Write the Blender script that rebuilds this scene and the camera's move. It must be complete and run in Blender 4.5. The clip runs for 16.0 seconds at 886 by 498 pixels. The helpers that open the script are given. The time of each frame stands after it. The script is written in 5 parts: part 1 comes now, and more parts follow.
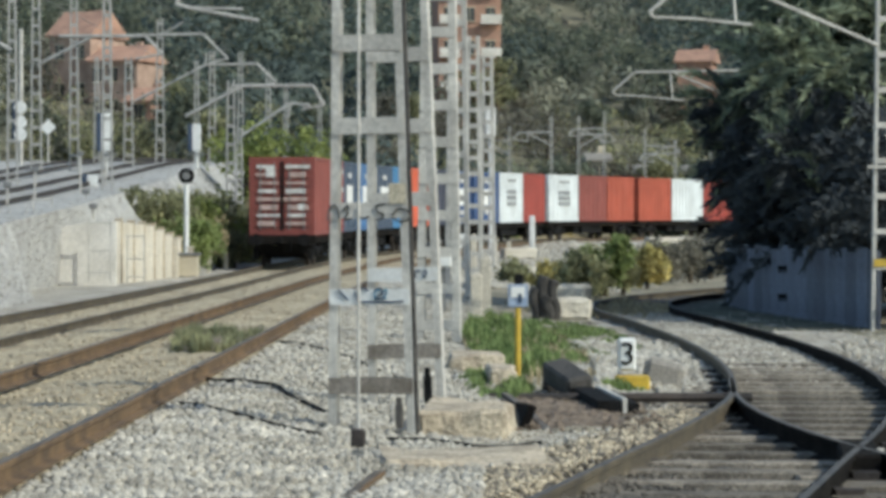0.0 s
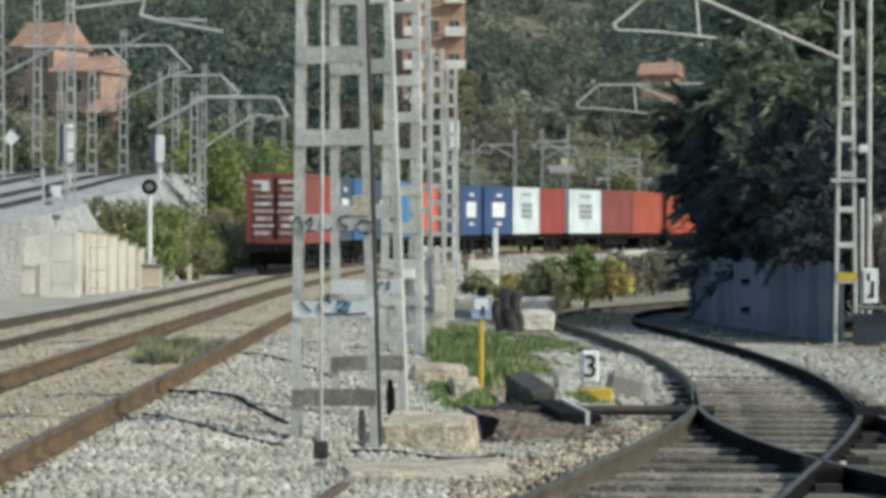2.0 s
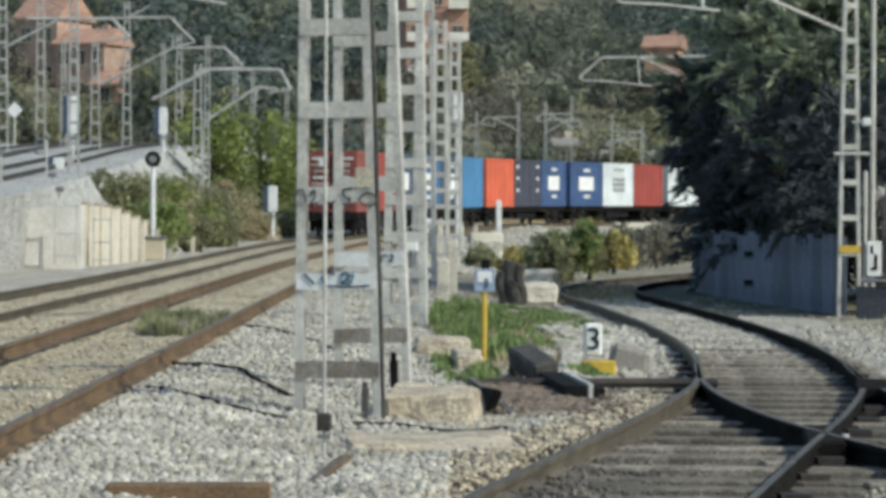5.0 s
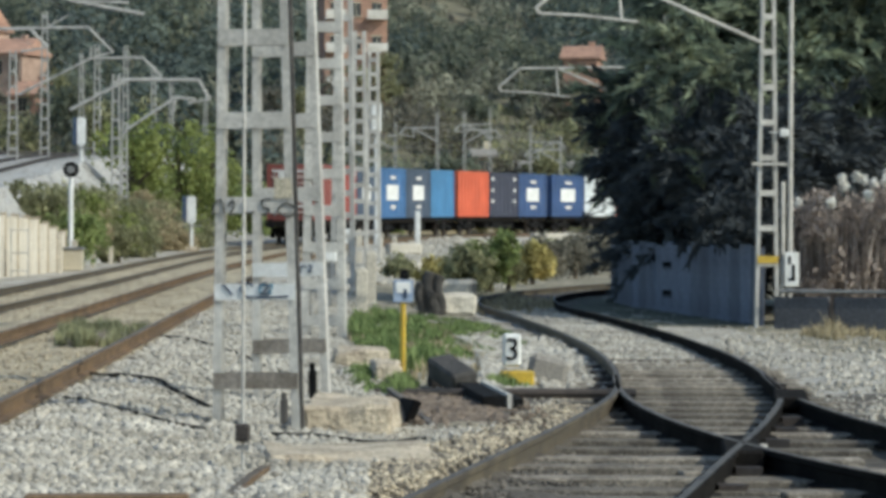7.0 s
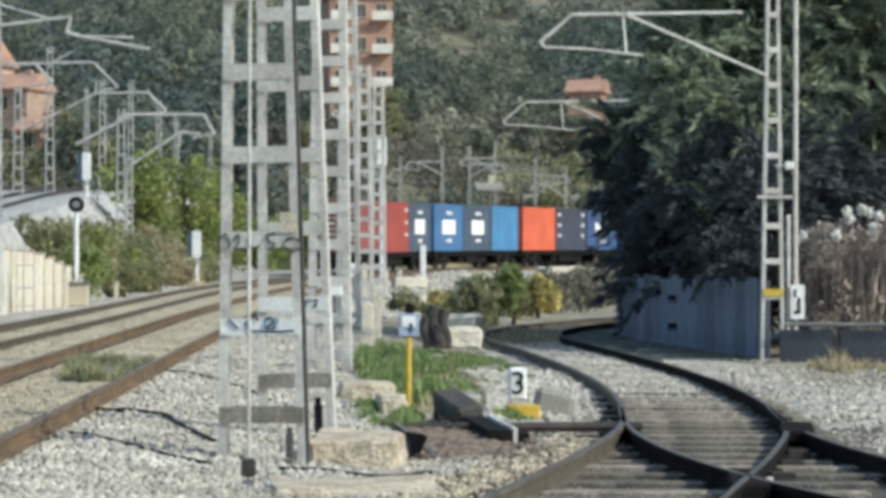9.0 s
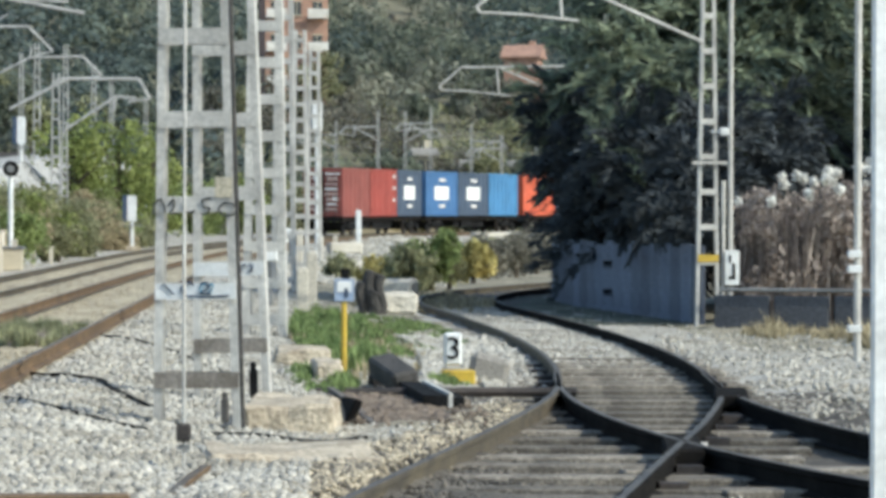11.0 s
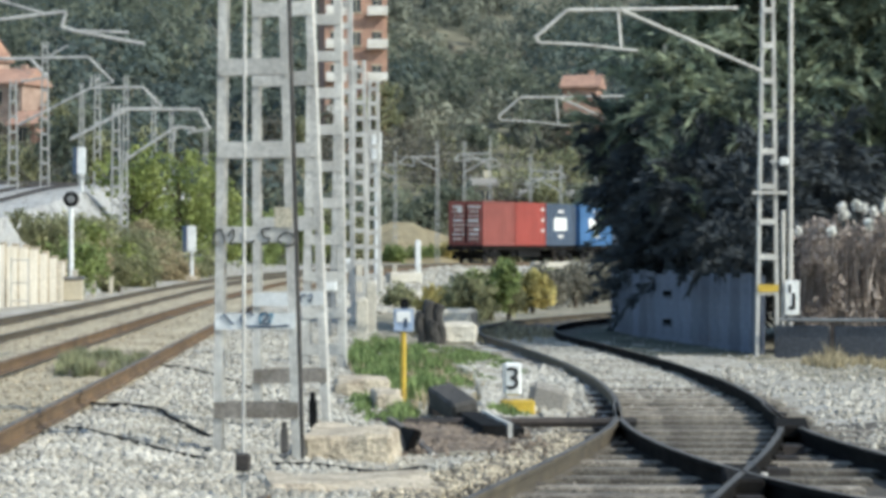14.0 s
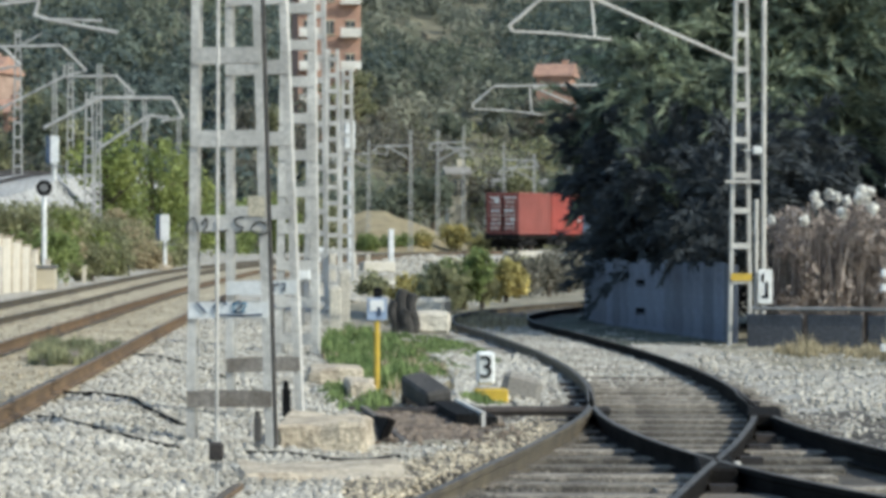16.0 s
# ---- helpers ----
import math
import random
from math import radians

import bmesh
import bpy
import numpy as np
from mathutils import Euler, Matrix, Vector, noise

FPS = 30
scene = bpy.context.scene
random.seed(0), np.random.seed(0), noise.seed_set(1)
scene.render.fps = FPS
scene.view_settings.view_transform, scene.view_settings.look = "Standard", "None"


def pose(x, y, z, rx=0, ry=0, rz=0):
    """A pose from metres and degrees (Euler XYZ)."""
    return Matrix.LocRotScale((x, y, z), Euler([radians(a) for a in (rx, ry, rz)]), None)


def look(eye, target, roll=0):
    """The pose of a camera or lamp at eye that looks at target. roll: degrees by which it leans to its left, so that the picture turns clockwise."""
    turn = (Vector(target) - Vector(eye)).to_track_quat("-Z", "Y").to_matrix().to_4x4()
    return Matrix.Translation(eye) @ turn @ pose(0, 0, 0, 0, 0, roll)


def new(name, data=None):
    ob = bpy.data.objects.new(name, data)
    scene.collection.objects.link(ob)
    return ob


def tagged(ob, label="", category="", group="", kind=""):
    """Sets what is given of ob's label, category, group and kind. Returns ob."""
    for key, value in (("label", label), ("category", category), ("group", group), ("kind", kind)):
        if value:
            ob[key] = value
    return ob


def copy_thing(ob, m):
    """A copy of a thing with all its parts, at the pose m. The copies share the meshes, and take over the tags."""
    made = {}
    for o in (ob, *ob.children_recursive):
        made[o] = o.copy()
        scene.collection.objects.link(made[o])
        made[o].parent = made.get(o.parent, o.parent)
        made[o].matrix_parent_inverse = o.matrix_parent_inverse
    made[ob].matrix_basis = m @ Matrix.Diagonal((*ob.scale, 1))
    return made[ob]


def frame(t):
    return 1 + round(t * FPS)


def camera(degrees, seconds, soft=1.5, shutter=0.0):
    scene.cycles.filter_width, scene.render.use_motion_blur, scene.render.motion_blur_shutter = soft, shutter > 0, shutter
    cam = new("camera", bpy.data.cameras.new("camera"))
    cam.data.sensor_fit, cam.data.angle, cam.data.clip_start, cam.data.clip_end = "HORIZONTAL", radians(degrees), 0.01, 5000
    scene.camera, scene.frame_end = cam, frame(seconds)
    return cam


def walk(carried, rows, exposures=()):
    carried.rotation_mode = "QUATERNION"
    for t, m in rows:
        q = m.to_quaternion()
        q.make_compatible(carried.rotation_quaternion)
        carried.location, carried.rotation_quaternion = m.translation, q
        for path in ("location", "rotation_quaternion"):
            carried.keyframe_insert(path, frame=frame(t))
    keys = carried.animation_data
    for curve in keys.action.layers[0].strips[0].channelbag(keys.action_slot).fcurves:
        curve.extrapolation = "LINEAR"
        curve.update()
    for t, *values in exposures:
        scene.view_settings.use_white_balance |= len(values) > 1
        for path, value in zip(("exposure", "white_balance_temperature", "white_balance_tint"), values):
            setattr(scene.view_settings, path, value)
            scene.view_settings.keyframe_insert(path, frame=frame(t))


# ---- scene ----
EYE = (0.0, 0.0, 1.35)
cam = camera(16.23, 16.0, soft=4.0)
# seconds, tilt, lean, turn of a hand-held long lens on one spot
PATH = [
    (0.0, 89.5937, 0.011, -0.0), (0.5, 89.7901, -0.174, 0.2307), (1.0, 89.9759, -0.257, -0.1069), (1.5, 90.3594, -0.279, -0.2687),
    (2.0, 89.8188, -0.155, -0.676), (2.5, 90.0402, -0.106, -0.6778), (3.0, 89.9915, -0.175, -0.6622), (3.5, 89.9359, -0.384, -0.7989),
    (4.0, 89.6166, -0.371, -0.7534), (4.2, 89.4714, -0.256, -0.547), (6.3, 89.2615, -0.106, -1.2556), (6.5, 89.3182, -0.099, -1.4521),
    (7.0, 89.5112, -0.221, -2.1105), (7.5, 89.8074, -0.319, -2.3772), (8.0, 90.0885, -0.299, -2.1353), (8.2, 90.1401, -0.099, -1.9691),
    (10.3, 90.0736, -0.018, -2.1316), (10.5, 89.6244, 0.034, -2.4429), (11.0, 89.497, -0.159, -3.2003), (11.5, 89.9528, -0.050, -2.9322),
    (12.0, 90.1499, -0.174, -2.941), (12.5, 89.7721, -0.251, -2.4935), (13.0, 89.9557, -0.252, -2.6872), (13.5, 90.533, -0.111, -2.318),
    (14.0, 90.0477, -0.131, -2.1064), (14.5, 90.1848, -0.303, -2.3742), (15.0, 89.6988, -0.309, -2.0054), (15.5, 89.7118, -0.282, -2.2813),
    (16.0, 89.8437, -0.146, -2.5972),
]
walk(cam, [(t, pose(*EYE, a, b, c)) for t, a, b, c in PATH], exposures=[(0.0, 0.02, 6500, 1), (7.0, 0.02, 6500, 1), (7.5, 0.15, 6450, 1), (8.0, 0.24, 6450, 1), (10.5, 0.37, 6350, 2), (12.5, 0.49, 6300, 2), (14.5, 0.38, 6300, 2), (16.0, 0.31, 6350, 2)])

# ---- light ----
SUN_AZ, SUN_EL = 119.0, 38.0  # degrees clockwise from straight ahead, and above the horizon
world = bpy.data.worlds.new("sky")
scene.world = world
world.use_nodes = True
wn = world.node_tree
sky = wn.nodes.new("ShaderNodeTexSky")
sky.sky_type, sky.sun_disc = "NISHITA", False
sky.sun_elevation, sky.sun_rotation = radians(SUN_EL), radians(SUN_AZ)
wn.nodes["Background"].inputs["Strength"].default_value = 0.165
wn.links.new(sky.outputs[0], wn.nodes["Background"].inputs["Color"])
sun = new("sun", bpy.data.lights.new("sun", "SUN"))
sun.data.energy, sun.data.angle, sun.data.color = 3.15, radians(0.5), (1.0, 0.95, 0.86)
sd = Vector((math.sin(radians(SUN_AZ)) * math.cos(radians(SUN_EL)), math.cos(radians(SUN_AZ)) * math.cos(radians(SUN_EL)), math.sin(radians(SUN_EL))))
sun.matrix_world = look(sd * 60, (0, 0, 0))

# ---- materials ----
def mat(name, base, base2=None, scale=4.0, rough=0.8, metal=0.0, bump=0.2, fine=40.0, fine_amt=0.35, island=0.0, objvar=0.0, spec=0.4, trans=0.0):
    """Two-scale mottled surface; island and objvar vary the tone from piece to piece."""
    m = bpy.data.materials.new(name)
    m.use_nodes = True
    nt = m.node_tree
    p = nt.nodes["Principled BSDF"]
    base2 = base2 or tuple(c * 0.65 for c in base)
    co = nt.nodes.new("ShaderNodeTexCoord")
    n1, n2 = nt.nodes.new("ShaderNodeTexNoise"), nt.nodes.new("ShaderNodeTexNoise")
    n1.inputs["Scale"].default_value, n1.inputs["Detail"].default_value = scale, 5
    n2.inputs["Scale"].default_value, n2.inputs["Detail"].default_value = fine, 3
    for n in (n1, n2):
        nt.links.new(co.outputs["Object"], n.inputs["Vector"])
    r1 = nt.nodes.new("ShaderNodeValToRGB")
    r1.color_ramp.elements[0].position, r1.color_ramp.elements[1].position = 0.35, 0.65
    r1.color_ramp.elements[0].color, r1.color_ramp.elements[1].color = (*base2, 1), (*base, 1)
    nt.links.new(n1.outputs["Fac"], r1.inputs["Fac"])
    hsv = nt.nodes.new("ShaderNodeHueSaturation")
    nt.links.new(r1.outputs["Color"], hsv.inputs["Color"])
    mr = nt.nodes.new("ShaderNodeMapRange")
    mr.inputs["From Min"].default_value, mr.inputs["From Max"].default_value = 0.3, 0.7
    mr.inputs["To Min"].default_value, mr.inputs["To Max"].default_value = 1 - fine_amt, 1 + fine_amt
    nt.links.new(n2.outputs["Fac"], mr.inputs["Value"])
    val = mr.outputs["Result"]
    for amount, node, sock in ((island, "ShaderNodeNewGeometry", "Random Per Island"), (objvar, "ShaderNodeObjectInfo", "Random")):
        if amount:
            g, k, mul = nt.nodes.new(node), nt.nodes.new("ShaderNodeMapRange"), nt.nodes.new("ShaderNodeMath")
            k.inputs["To Min"].default_value, k.inputs["To Max"].default_value = 1 - amount, 1 + amount
            nt.links.new(g.outputs[sock], k.inputs["Value"])
            mul.operation = "MULTIPLY"
            nt.links.new(val, mul.inputs[0])
            nt.links.new(k.outputs["Result"], mul.inputs[1])
            val = mul.outputs[0]
    nt.links.new(val, hsv.inputs["Value"])
    nt.links.new(hsv.outputs["Color"], p.inputs["Base Color"])
    p.inputs["Roughness"].default_value, p.inputs["Metallic"].default_value = rough, metal
    p.inputs["Specular IOR Level"].default_value = spec
    if bump:
        b = nt.nodes.new("ShaderNodeBump")
        b.inputs["Strength"].default_value, b.inputs["Distance"].default_value = bump, 0.02
        nt.links.new(n2.outputs["Fac"], b.inputs["Height"])
        nt.links.new(b.outputs["Normal"], p.inputs["Normal"])
    if trans:
        tl, mx = nt.nodes.new("ShaderNodeBsdfTranslucent"), nt.nodes.new("ShaderNodeMixShader")
        nt.links.new(hsv.outputs["Color"], tl.inputs["Color"])
        mx.inputs[0].default_value = trans
        nt.links.new(p.outputs[0], mx.inputs[1])
        nt.links.new(tl.outputs[0], mx.inputs[2])
        nt.links.new(mx.outputs[0], nt.nodes["Material Output"].inputs["Surface"])
    return m

M = {
    "ballast": mat("ballast", (0.44, 0.41, 0.36), (0.29, 0.265, 0.22), 1.2, 0.95, fine=28, fine_amt=0.6, bump=0.9),
    "slope_gravel": mat("slope_gravel", (0.43, 0.42, 0.40), (0.31, 0.30, 0.285), 0.8, 0.95, fine=20, fine_amt=0.4, bump=0.9, island=0.2),
    "concrete_white": mat("concrete_white", (0.74, 0.71, 0.66), (0.58, 0.55, 0.50), 0.9, 0.9, fine=14, fine_amt=0.15, bump=0.4),
    "ballast_brown": mat("ballast_brown", (0.46, 0.395, 0.28), (0.31, 0.26, 0.18), 0.9, 0.95, fine=28, fine_amt=0.55, bump=0.9),
    "earth": mat("earth", (0.3, 0.265, 0.2), (0.17, 0.155, 0.11), 0.5, 0.95, fine=14, fine_amt=0.5, bump=0.8),
    "bed_dark": mat("bed_dark", (0.115, 0.1, 0.082), (0.065, 0.056, 0.048), 1.5, 0.95, fine=28, fine_amt=0.5, bump=0.9),
    "stone": mat("stone", (0.475, 0.445, 0.388), (0.325, 0.298, 0.25), 1.1, 0.9, fine=60, island=0.34),
    "stone_brown": mat("stone_brown", (0.49, 0.42, 0.31), (0.33, 0.28, 0.205), 3, 0.9, fine=60, island=0.45),
    "rust_olive": mat("rust_olive", (0.115, 0.093, 0.062), (0.065, 0.053, 0.04), 2.5, 0.75, 0.1, fine=50),
    "rust": mat("rust", (0.20, 0.128, 0.07), (0.10, 0.068, 0.044), 2.5, 0.75, 0.25, fine=50),
    "rust_dark": mat("rust_dark", (0.075, 0.060, 0.052), (0.035, 0.032, 0.032), 2.5, 0.7, 0.3, fine=50),
    "railhead": mat("railhead", (0.22, 0.17, 0.115), (0.13, 0.095, 0.068), 2, 0.5, 0.6, fine=60, bump=0.1),
    "timber": mat("timber", (0.25, 0.22, 0.18), (0.12, 0.104, 0.086), 5, 0.95, fine=45, fine_amt=0.5, objvar=0.35, bump=0.8),
    "galv": mat("galv", (0.61, 0.585, 0.54), (0.40, 0.38, 0.35), 2.2, 0.7, 0.0, fine=25, fine_amt=0.18),
    # duller, darker grey than galv, for the distant masts and brackets
    "galv_dim": mat("galv_dim", (0.44, 0.43, 0.41), (0.29, 0.285, 0.275), 2.2, 0.75, 0.0, fine=25, fine_amt=0.18),
    "plate_dull": mat("plate_dull", (0.27, 0.24, 0.21), (0.17, 0.145, 0.12), 4, 0.8, fine=30, fine_amt=0.3),
    "galv_dark": mat("galv_dark", (0.24, 0.24, 0.24), (0.16, 0.16, 0.16), 2, 0.6, 0.2, fine=30),
    "concrete": mat("concrete", (0.54, 0.46, 0.35), (0.32, 0.265, 0.20), 3.5, 0.9, fine=26, fine_amt=0.42, bump=0.9),
    "concrete_pale": mat("concrete_pale", (0.66, 0.61, 0.52), (0.48, 0.43, 0.35), 0.8, 0.9, fine=18, fine_amt=0.2, bump=0.4, objvar=0.08),
    "white": mat("white", (0.78, 0.78, 0.77), (0.62, 0.62, 0.60), 3, 0.6, fine=30, fine_amt=0.1, bump=0.05),
    "yellow": mat("yellow", (0.62, 0.42, 0.05), (0.42, 0.28, 0.05), 6, 0.6, fine=40, fine_amt=0.15),
    "black": mat("black", (0.016, 0.016, 0.017), (0.009, 0.009, 0.009), 5, 0.95, fine=30, spec=0.1),
    "rail_black": mat("rail_black", (0.02, 0.018, 0.016), (0.010, 0.009, 0.009), 2.5, 0.95, 0.0, fine=50, spec=0.05),
    "railhead_dark": mat("railhead_dark", (0.115, 0.105, 0.092), (0.06, 0.055, 0.05), 3, 0.65, 0.0, fine=60, bump=0.1),
    "cable_grey": mat("cable_grey", (0.085, 0.078, 0.072), (0.05, 0.047, 0.045), 4, 0.85, fine=30),
    "blue_sign": mat("blue_sign", (0.33, 0.40, 0.52), (0.24, 0.30, 0.42), 6, 0.5, fine=30, fine_amt=0.15),
    "ink": mat("ink", (0.05, 0.08, 0.14), None, 6, 0.6),
    "grey_ink": mat("grey_ink", (0.045, 0.045, 0.045), (0.10, 0.10, 0.10), 9, 0.8),
    "blue_ink": mat("blue_ink", (0.10, 0.30, 0.45), None, 6, 0.6),
    "grey_paint": mat("grey_paint", (0.30, 0.31, 0.32), None, 3, 0.6),
    "wall_blue": mat("wall_blue", (0.135, 0.157, 0.205), (0.085, 0.10, 0.14), 1.2, 0.8, fine=20, fine_amt=0.3, objvar=0.3),
    # low wall's grey, darkened in the colour for the shade it stands in
    "wall_grey": mat("wall_grey", (0.095, 0.1, 0.115), (0.055, 0.058, 0.068), 1.2, 0.85, fine=20),
    "slate": mat("slate", (0.30, 0.28, 0.25), (0.22, 0.20, 0.18), 0.6, 0.9),
    "terracotta": mat("terracotta", (0.44, 0.262, 0.19), (0.30, 0.182, 0.14), 0.9, 0.9, fine=6, fine_amt=0.25, objvar=0.1),
    "render_wall": mat("render_wall", (0.44, 0.315, 0.25), (0.31, 0.215, 0.17), 0.9, 0.9, fine=6, fine_amt=0.2),
    "cream": mat("cream", (0.62, 0.55, 0.42), None, 0.6, 0.9),
    "window": mat("window", (0.04, 0.045, 0.05), None, 2, 0.15, bump=0, spec=0.6),
    "bark": mat("bark", (0.14, 0.11, 0.08), (0.08, 0.065, 0.05), 8, 0.95, fine=40),
    # near-black leaf colour for the evergreen's shaded lobes, leaf_cedar for its lit ones
    "leaf_shaded": mat("leaf_shaded", (0.09, 0.1, 0.107), (0.072, 0.081, 0.088), 0.9, 0.9, fine=3, fine_amt=0.15, island=0.08, bump=0, spec=0.02, trans=0.1),
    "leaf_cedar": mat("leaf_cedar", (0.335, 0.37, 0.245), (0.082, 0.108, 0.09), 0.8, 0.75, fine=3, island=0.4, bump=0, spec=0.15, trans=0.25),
    "pit_earth": mat("pit_earth", (0.2, 0.155, 0.115), (0.1, 0.075, 0.058), 3, 0.95, fine=30, fine_amt=0.5, bump=0.9, island=0.4),
    "earth_green_shaded": mat("earth_green_shaded", (0.12, 0.125, 0.085), (0.055, 0.06, 0.045), 1.2, 0.95, fine=20, fine_amt=0.5, bump=0.9),
    "leaf_mid": mat("leaf_mid", (0.31, 0.36, 0.14), (0.19, 0.24, 0.10), 0.5, 0.75, fine=3, island=0.4, bump=0, spec=0.15, trans=0.5),
    "leaf_bright": mat("leaf_bright", (0.33, 0.36, 0.13), (0.2, 0.245, 0.085), 0.5, 0.75, fine=3, island=0.35, bump=0, spec=0.15, trans=0.5),
    "leaf_yellow": mat("leaf_yellow", (0.56, 0.47, 0.2), (0.38, 0.34, 0.14), 1.2, 0.8, fine=3, island=0.4, bump=0, spec=0.15, trans=0.5),
    "leaf_olive": mat("leaf_olive", (0.36, 0.35, 0.2), (0.23, 0.235, 0.14), 0.8, 0.8, fine=3, island=0.4, bump=0, spec=0.15, trans=0.5),
    "leaf_grey": mat("leaf_grey", (0.24, 0.22, 0.175), (0.15, 0.145, 0.12), 0.3, 0.9, fine=3, island=0.4, bump=0, spec=0.15, trans=0.35),
    # leaf_far and leaf_pine are lightened to stand for haze over the hill
    "leaf_far": mat("leaf_far", (0.235, 0.25, 0.175), (0.14, 0.158, 0.125), 0.05, 0.9, fine=0.5, island=0.13, bump=0, spec=0.05, trans=0.5),
    "grass": mat("grass", (0.24, 0.30, 0.12), (0.125, 0.18, 0.07), 2, 0.85, fine=8, island=0.4, bump=0, spec=0.15, trans=0.35),
    "straw": mat("straw", (0.46, 0.385, 0.25), (0.31, 0.26, 0.165), 2, 0.9, fine=8, island=0.35, bump=0, spec=0.15, trans=0.35),
    "reed": mat("reed", (0.44, 0.375, 0.33), (0.32, 0.265, 0.235), 2, 0.9, fine=8, island=0.35, bump=0, spec=0.15, trans=0.35),
    "plume": mat("plume", (0.88, 0.86, 0.82), (0.74, 0.72, 0.67), 3, 0.9, fine=8, island=0.2, bump=0, spec=0.15, trans=0.35),
    "leaf_pine": mat("leaf_pine", (0.16, 0.19, 0.16), (0.10, 0.126, 0.122), 0.05, 0.9, fine=0.5, island=0.13, bump=0, spec=0.05, trans=0.4),
    "leaf_thin": mat("leaf_thin", (0.30, 0.30, 0.235), (0.20, 0.212, 0.17), 0.05, 0.9, fine=0.5, island=0.15, bump=0, spec=0.05, trans=0.4),
    "hill": mat("hill", (0.21, 0.19, 0.13), (0.10, 0.105, 0.075), 0.04, 0.95, fine=0.4, fine_amt=0.4, bump=0.3),
    "bare_earth": mat("bare_earth", (0.36, 0.29, 0.2), (0.22, 0.19, 0.13), 0.25, 0.95, fine=1.5),
}
for key, col in {"box_brown": (0.25, 0.068, 0.056), "box_red": (0.32, 0.058, 0.045), "box_orange": (0.62, 0.125, 0.062), "box_navy": (0.045, 0.09, 0.215),
                 "box_blue": (0.07, 0.22, 0.42), "box_white": (0.66, 0.70, 0.72), "box_rust": (0.4, 0.088, 0.052), "box_dark": (0.05, 0.055, 0.085), "box_slate": (0.062, 0.088, 0.135), "box_marine": (0.06, 0.155, 0.33)}.items():
    M[key] = mat(key, col, tuple(c * 0.78 for c in col), 0.7, 0.55, fine=6, fine_amt=0.12, bump=0.05)
M["box_print"] = mat("box_print", (0.72, 0.70, 0.68), None, 4, 0.6, bump=0)
M["box_print_dim"] = mat("box_print_dim", (0.55, 0.41, 0.37), None, 4, 0.6, bump=0)

# ---- building helpers ----
rng = np.random.default_rng(7)

def mesh_ob(name, verts, faces, material, parent=None, label=""):
    me = bpy.data.meshes.new(name)
    me.from_pydata([tuple(map(float, v)) for v in verts], [], [tuple(map(int, f)) for f in faces])
    for m in material if isinstance(material, (list, tuple)) else [material]:
        me.materials.append(m)
    me.update()
    ob = new(name, me)
    if parent:
        ob.parent = parent
    return tagged(ob, label)

def part(name, bm, material, parent=None, label=""):
    me = bpy.data.meshes.new(name)
    bmesh.ops.recalc_face_normals(bm, faces=bm.faces)
    bm.to_mesh(me)
    bm.free()
    me.materials.append(material)
    ob = new(name, me)
    if parent:
        ob.parent = parent
    return tagged(ob, label)

def empty(name, m, label="", category="", group="", kind=""):
    ob = new(name)
    ob.matrix_basis = m
    return tagged(ob, label, category, group, kind)

def box(bm, c, s, rz=0.0, ry=0.0, rx=0.0, bevel=0.0):
    m = pose(*c, rx, ry, rz) @ Matrix.Diagonal((*s, 1))
    r = bmesh.ops.create_cube(bm, size=1.0, matrix=m)
    if bevel:
        es = list({e for v in r["verts"] for e in v.link_edges})
        bmesh.ops.bevel(bm, geom=es, offset=bevel, segments=1, affect="EDGES")
    return bm

def boxes(*items, bevel=0.0):
    bm = bmesh.new()
    for it in items:
        box(bm, *it, bevel=bevel)
    return bm

def cyl(bm, a, b, r1, r2=None, n=10):
    a, b = Vector(a), Vector(b)
    q = (b - a).to_track_quat("Z", "Y").to_matrix().to_4x4()
    bmesh.ops.create_cone(bm, cap_ends=True, segments=n, radius1=r1, radius2=r1 if r2 is None else r2, depth=(b - a).length,
                          matrix=Matrix.Translation((a + b) / 2) @ q)
    return bm

def tube(pts, r, n=6):
    """A tube along a polyline, as a bmesh."""
    bm = bmesh.new()
    for a, b in zip(pts, pts[1:]):
        cyl(bm, a, b, r, n=n)
    for p in pts[1:-1]:
        bmesh.ops.create_icosphere(bm, subdivisions=1, radius=r * 1.02, matrix=Matrix.Translation(p))
    return bm

def smooth_line(pts, step=0.5):
    """Points every step metres on a smooth curve through a few plan points (x, y, z)."""
    p = np.array(pts, float)
    d = np.r_[0, np.cumsum(np.linalg.norm(np.diff(p[:, :2], axis=0), axis=1))]
    m = np.gradient(p, d, axis=0)
    s = np.arange(0, d[-1], step)
    i = np.clip(np.searchsorted(d, s, "right") - 1, 0, len(d) - 2)
    h = (d[i + 1] - d[i])[:, None]
    u = ((s - d[i])[:, None]) / h
    return (2*u**3 - 3*u**2 + 1) * p[i] + (u**3 - 2*u**2 + u) * h * m[i] + (-2*u**3 + 3*u**2) * p[i + 1] + (u**3 - u**2) * h * m[i + 1]

def sides(line):
    t = np.gradient(line[:, :2], axis=0)
    t /= np.linalg.norm(t, axis=1)[:, None]
    return np.c_[t[:, 1], -t[:, 0], np.zeros(len(t))]

PROFILE = [(-0.07, -0.15), (0.07, -0.15), (0.07, -0.135), (0.012, -0.12), (0.012, -0.045), (0.036, -0.035), (0.036, -0.004), (0.028, 0.0),
           (-0.028, 0.0), (-0.036, -0.004), (-0.036, -0.035), (-0.012, -0.045), (-0.012, -0.12), (-0.07, -0.135)]

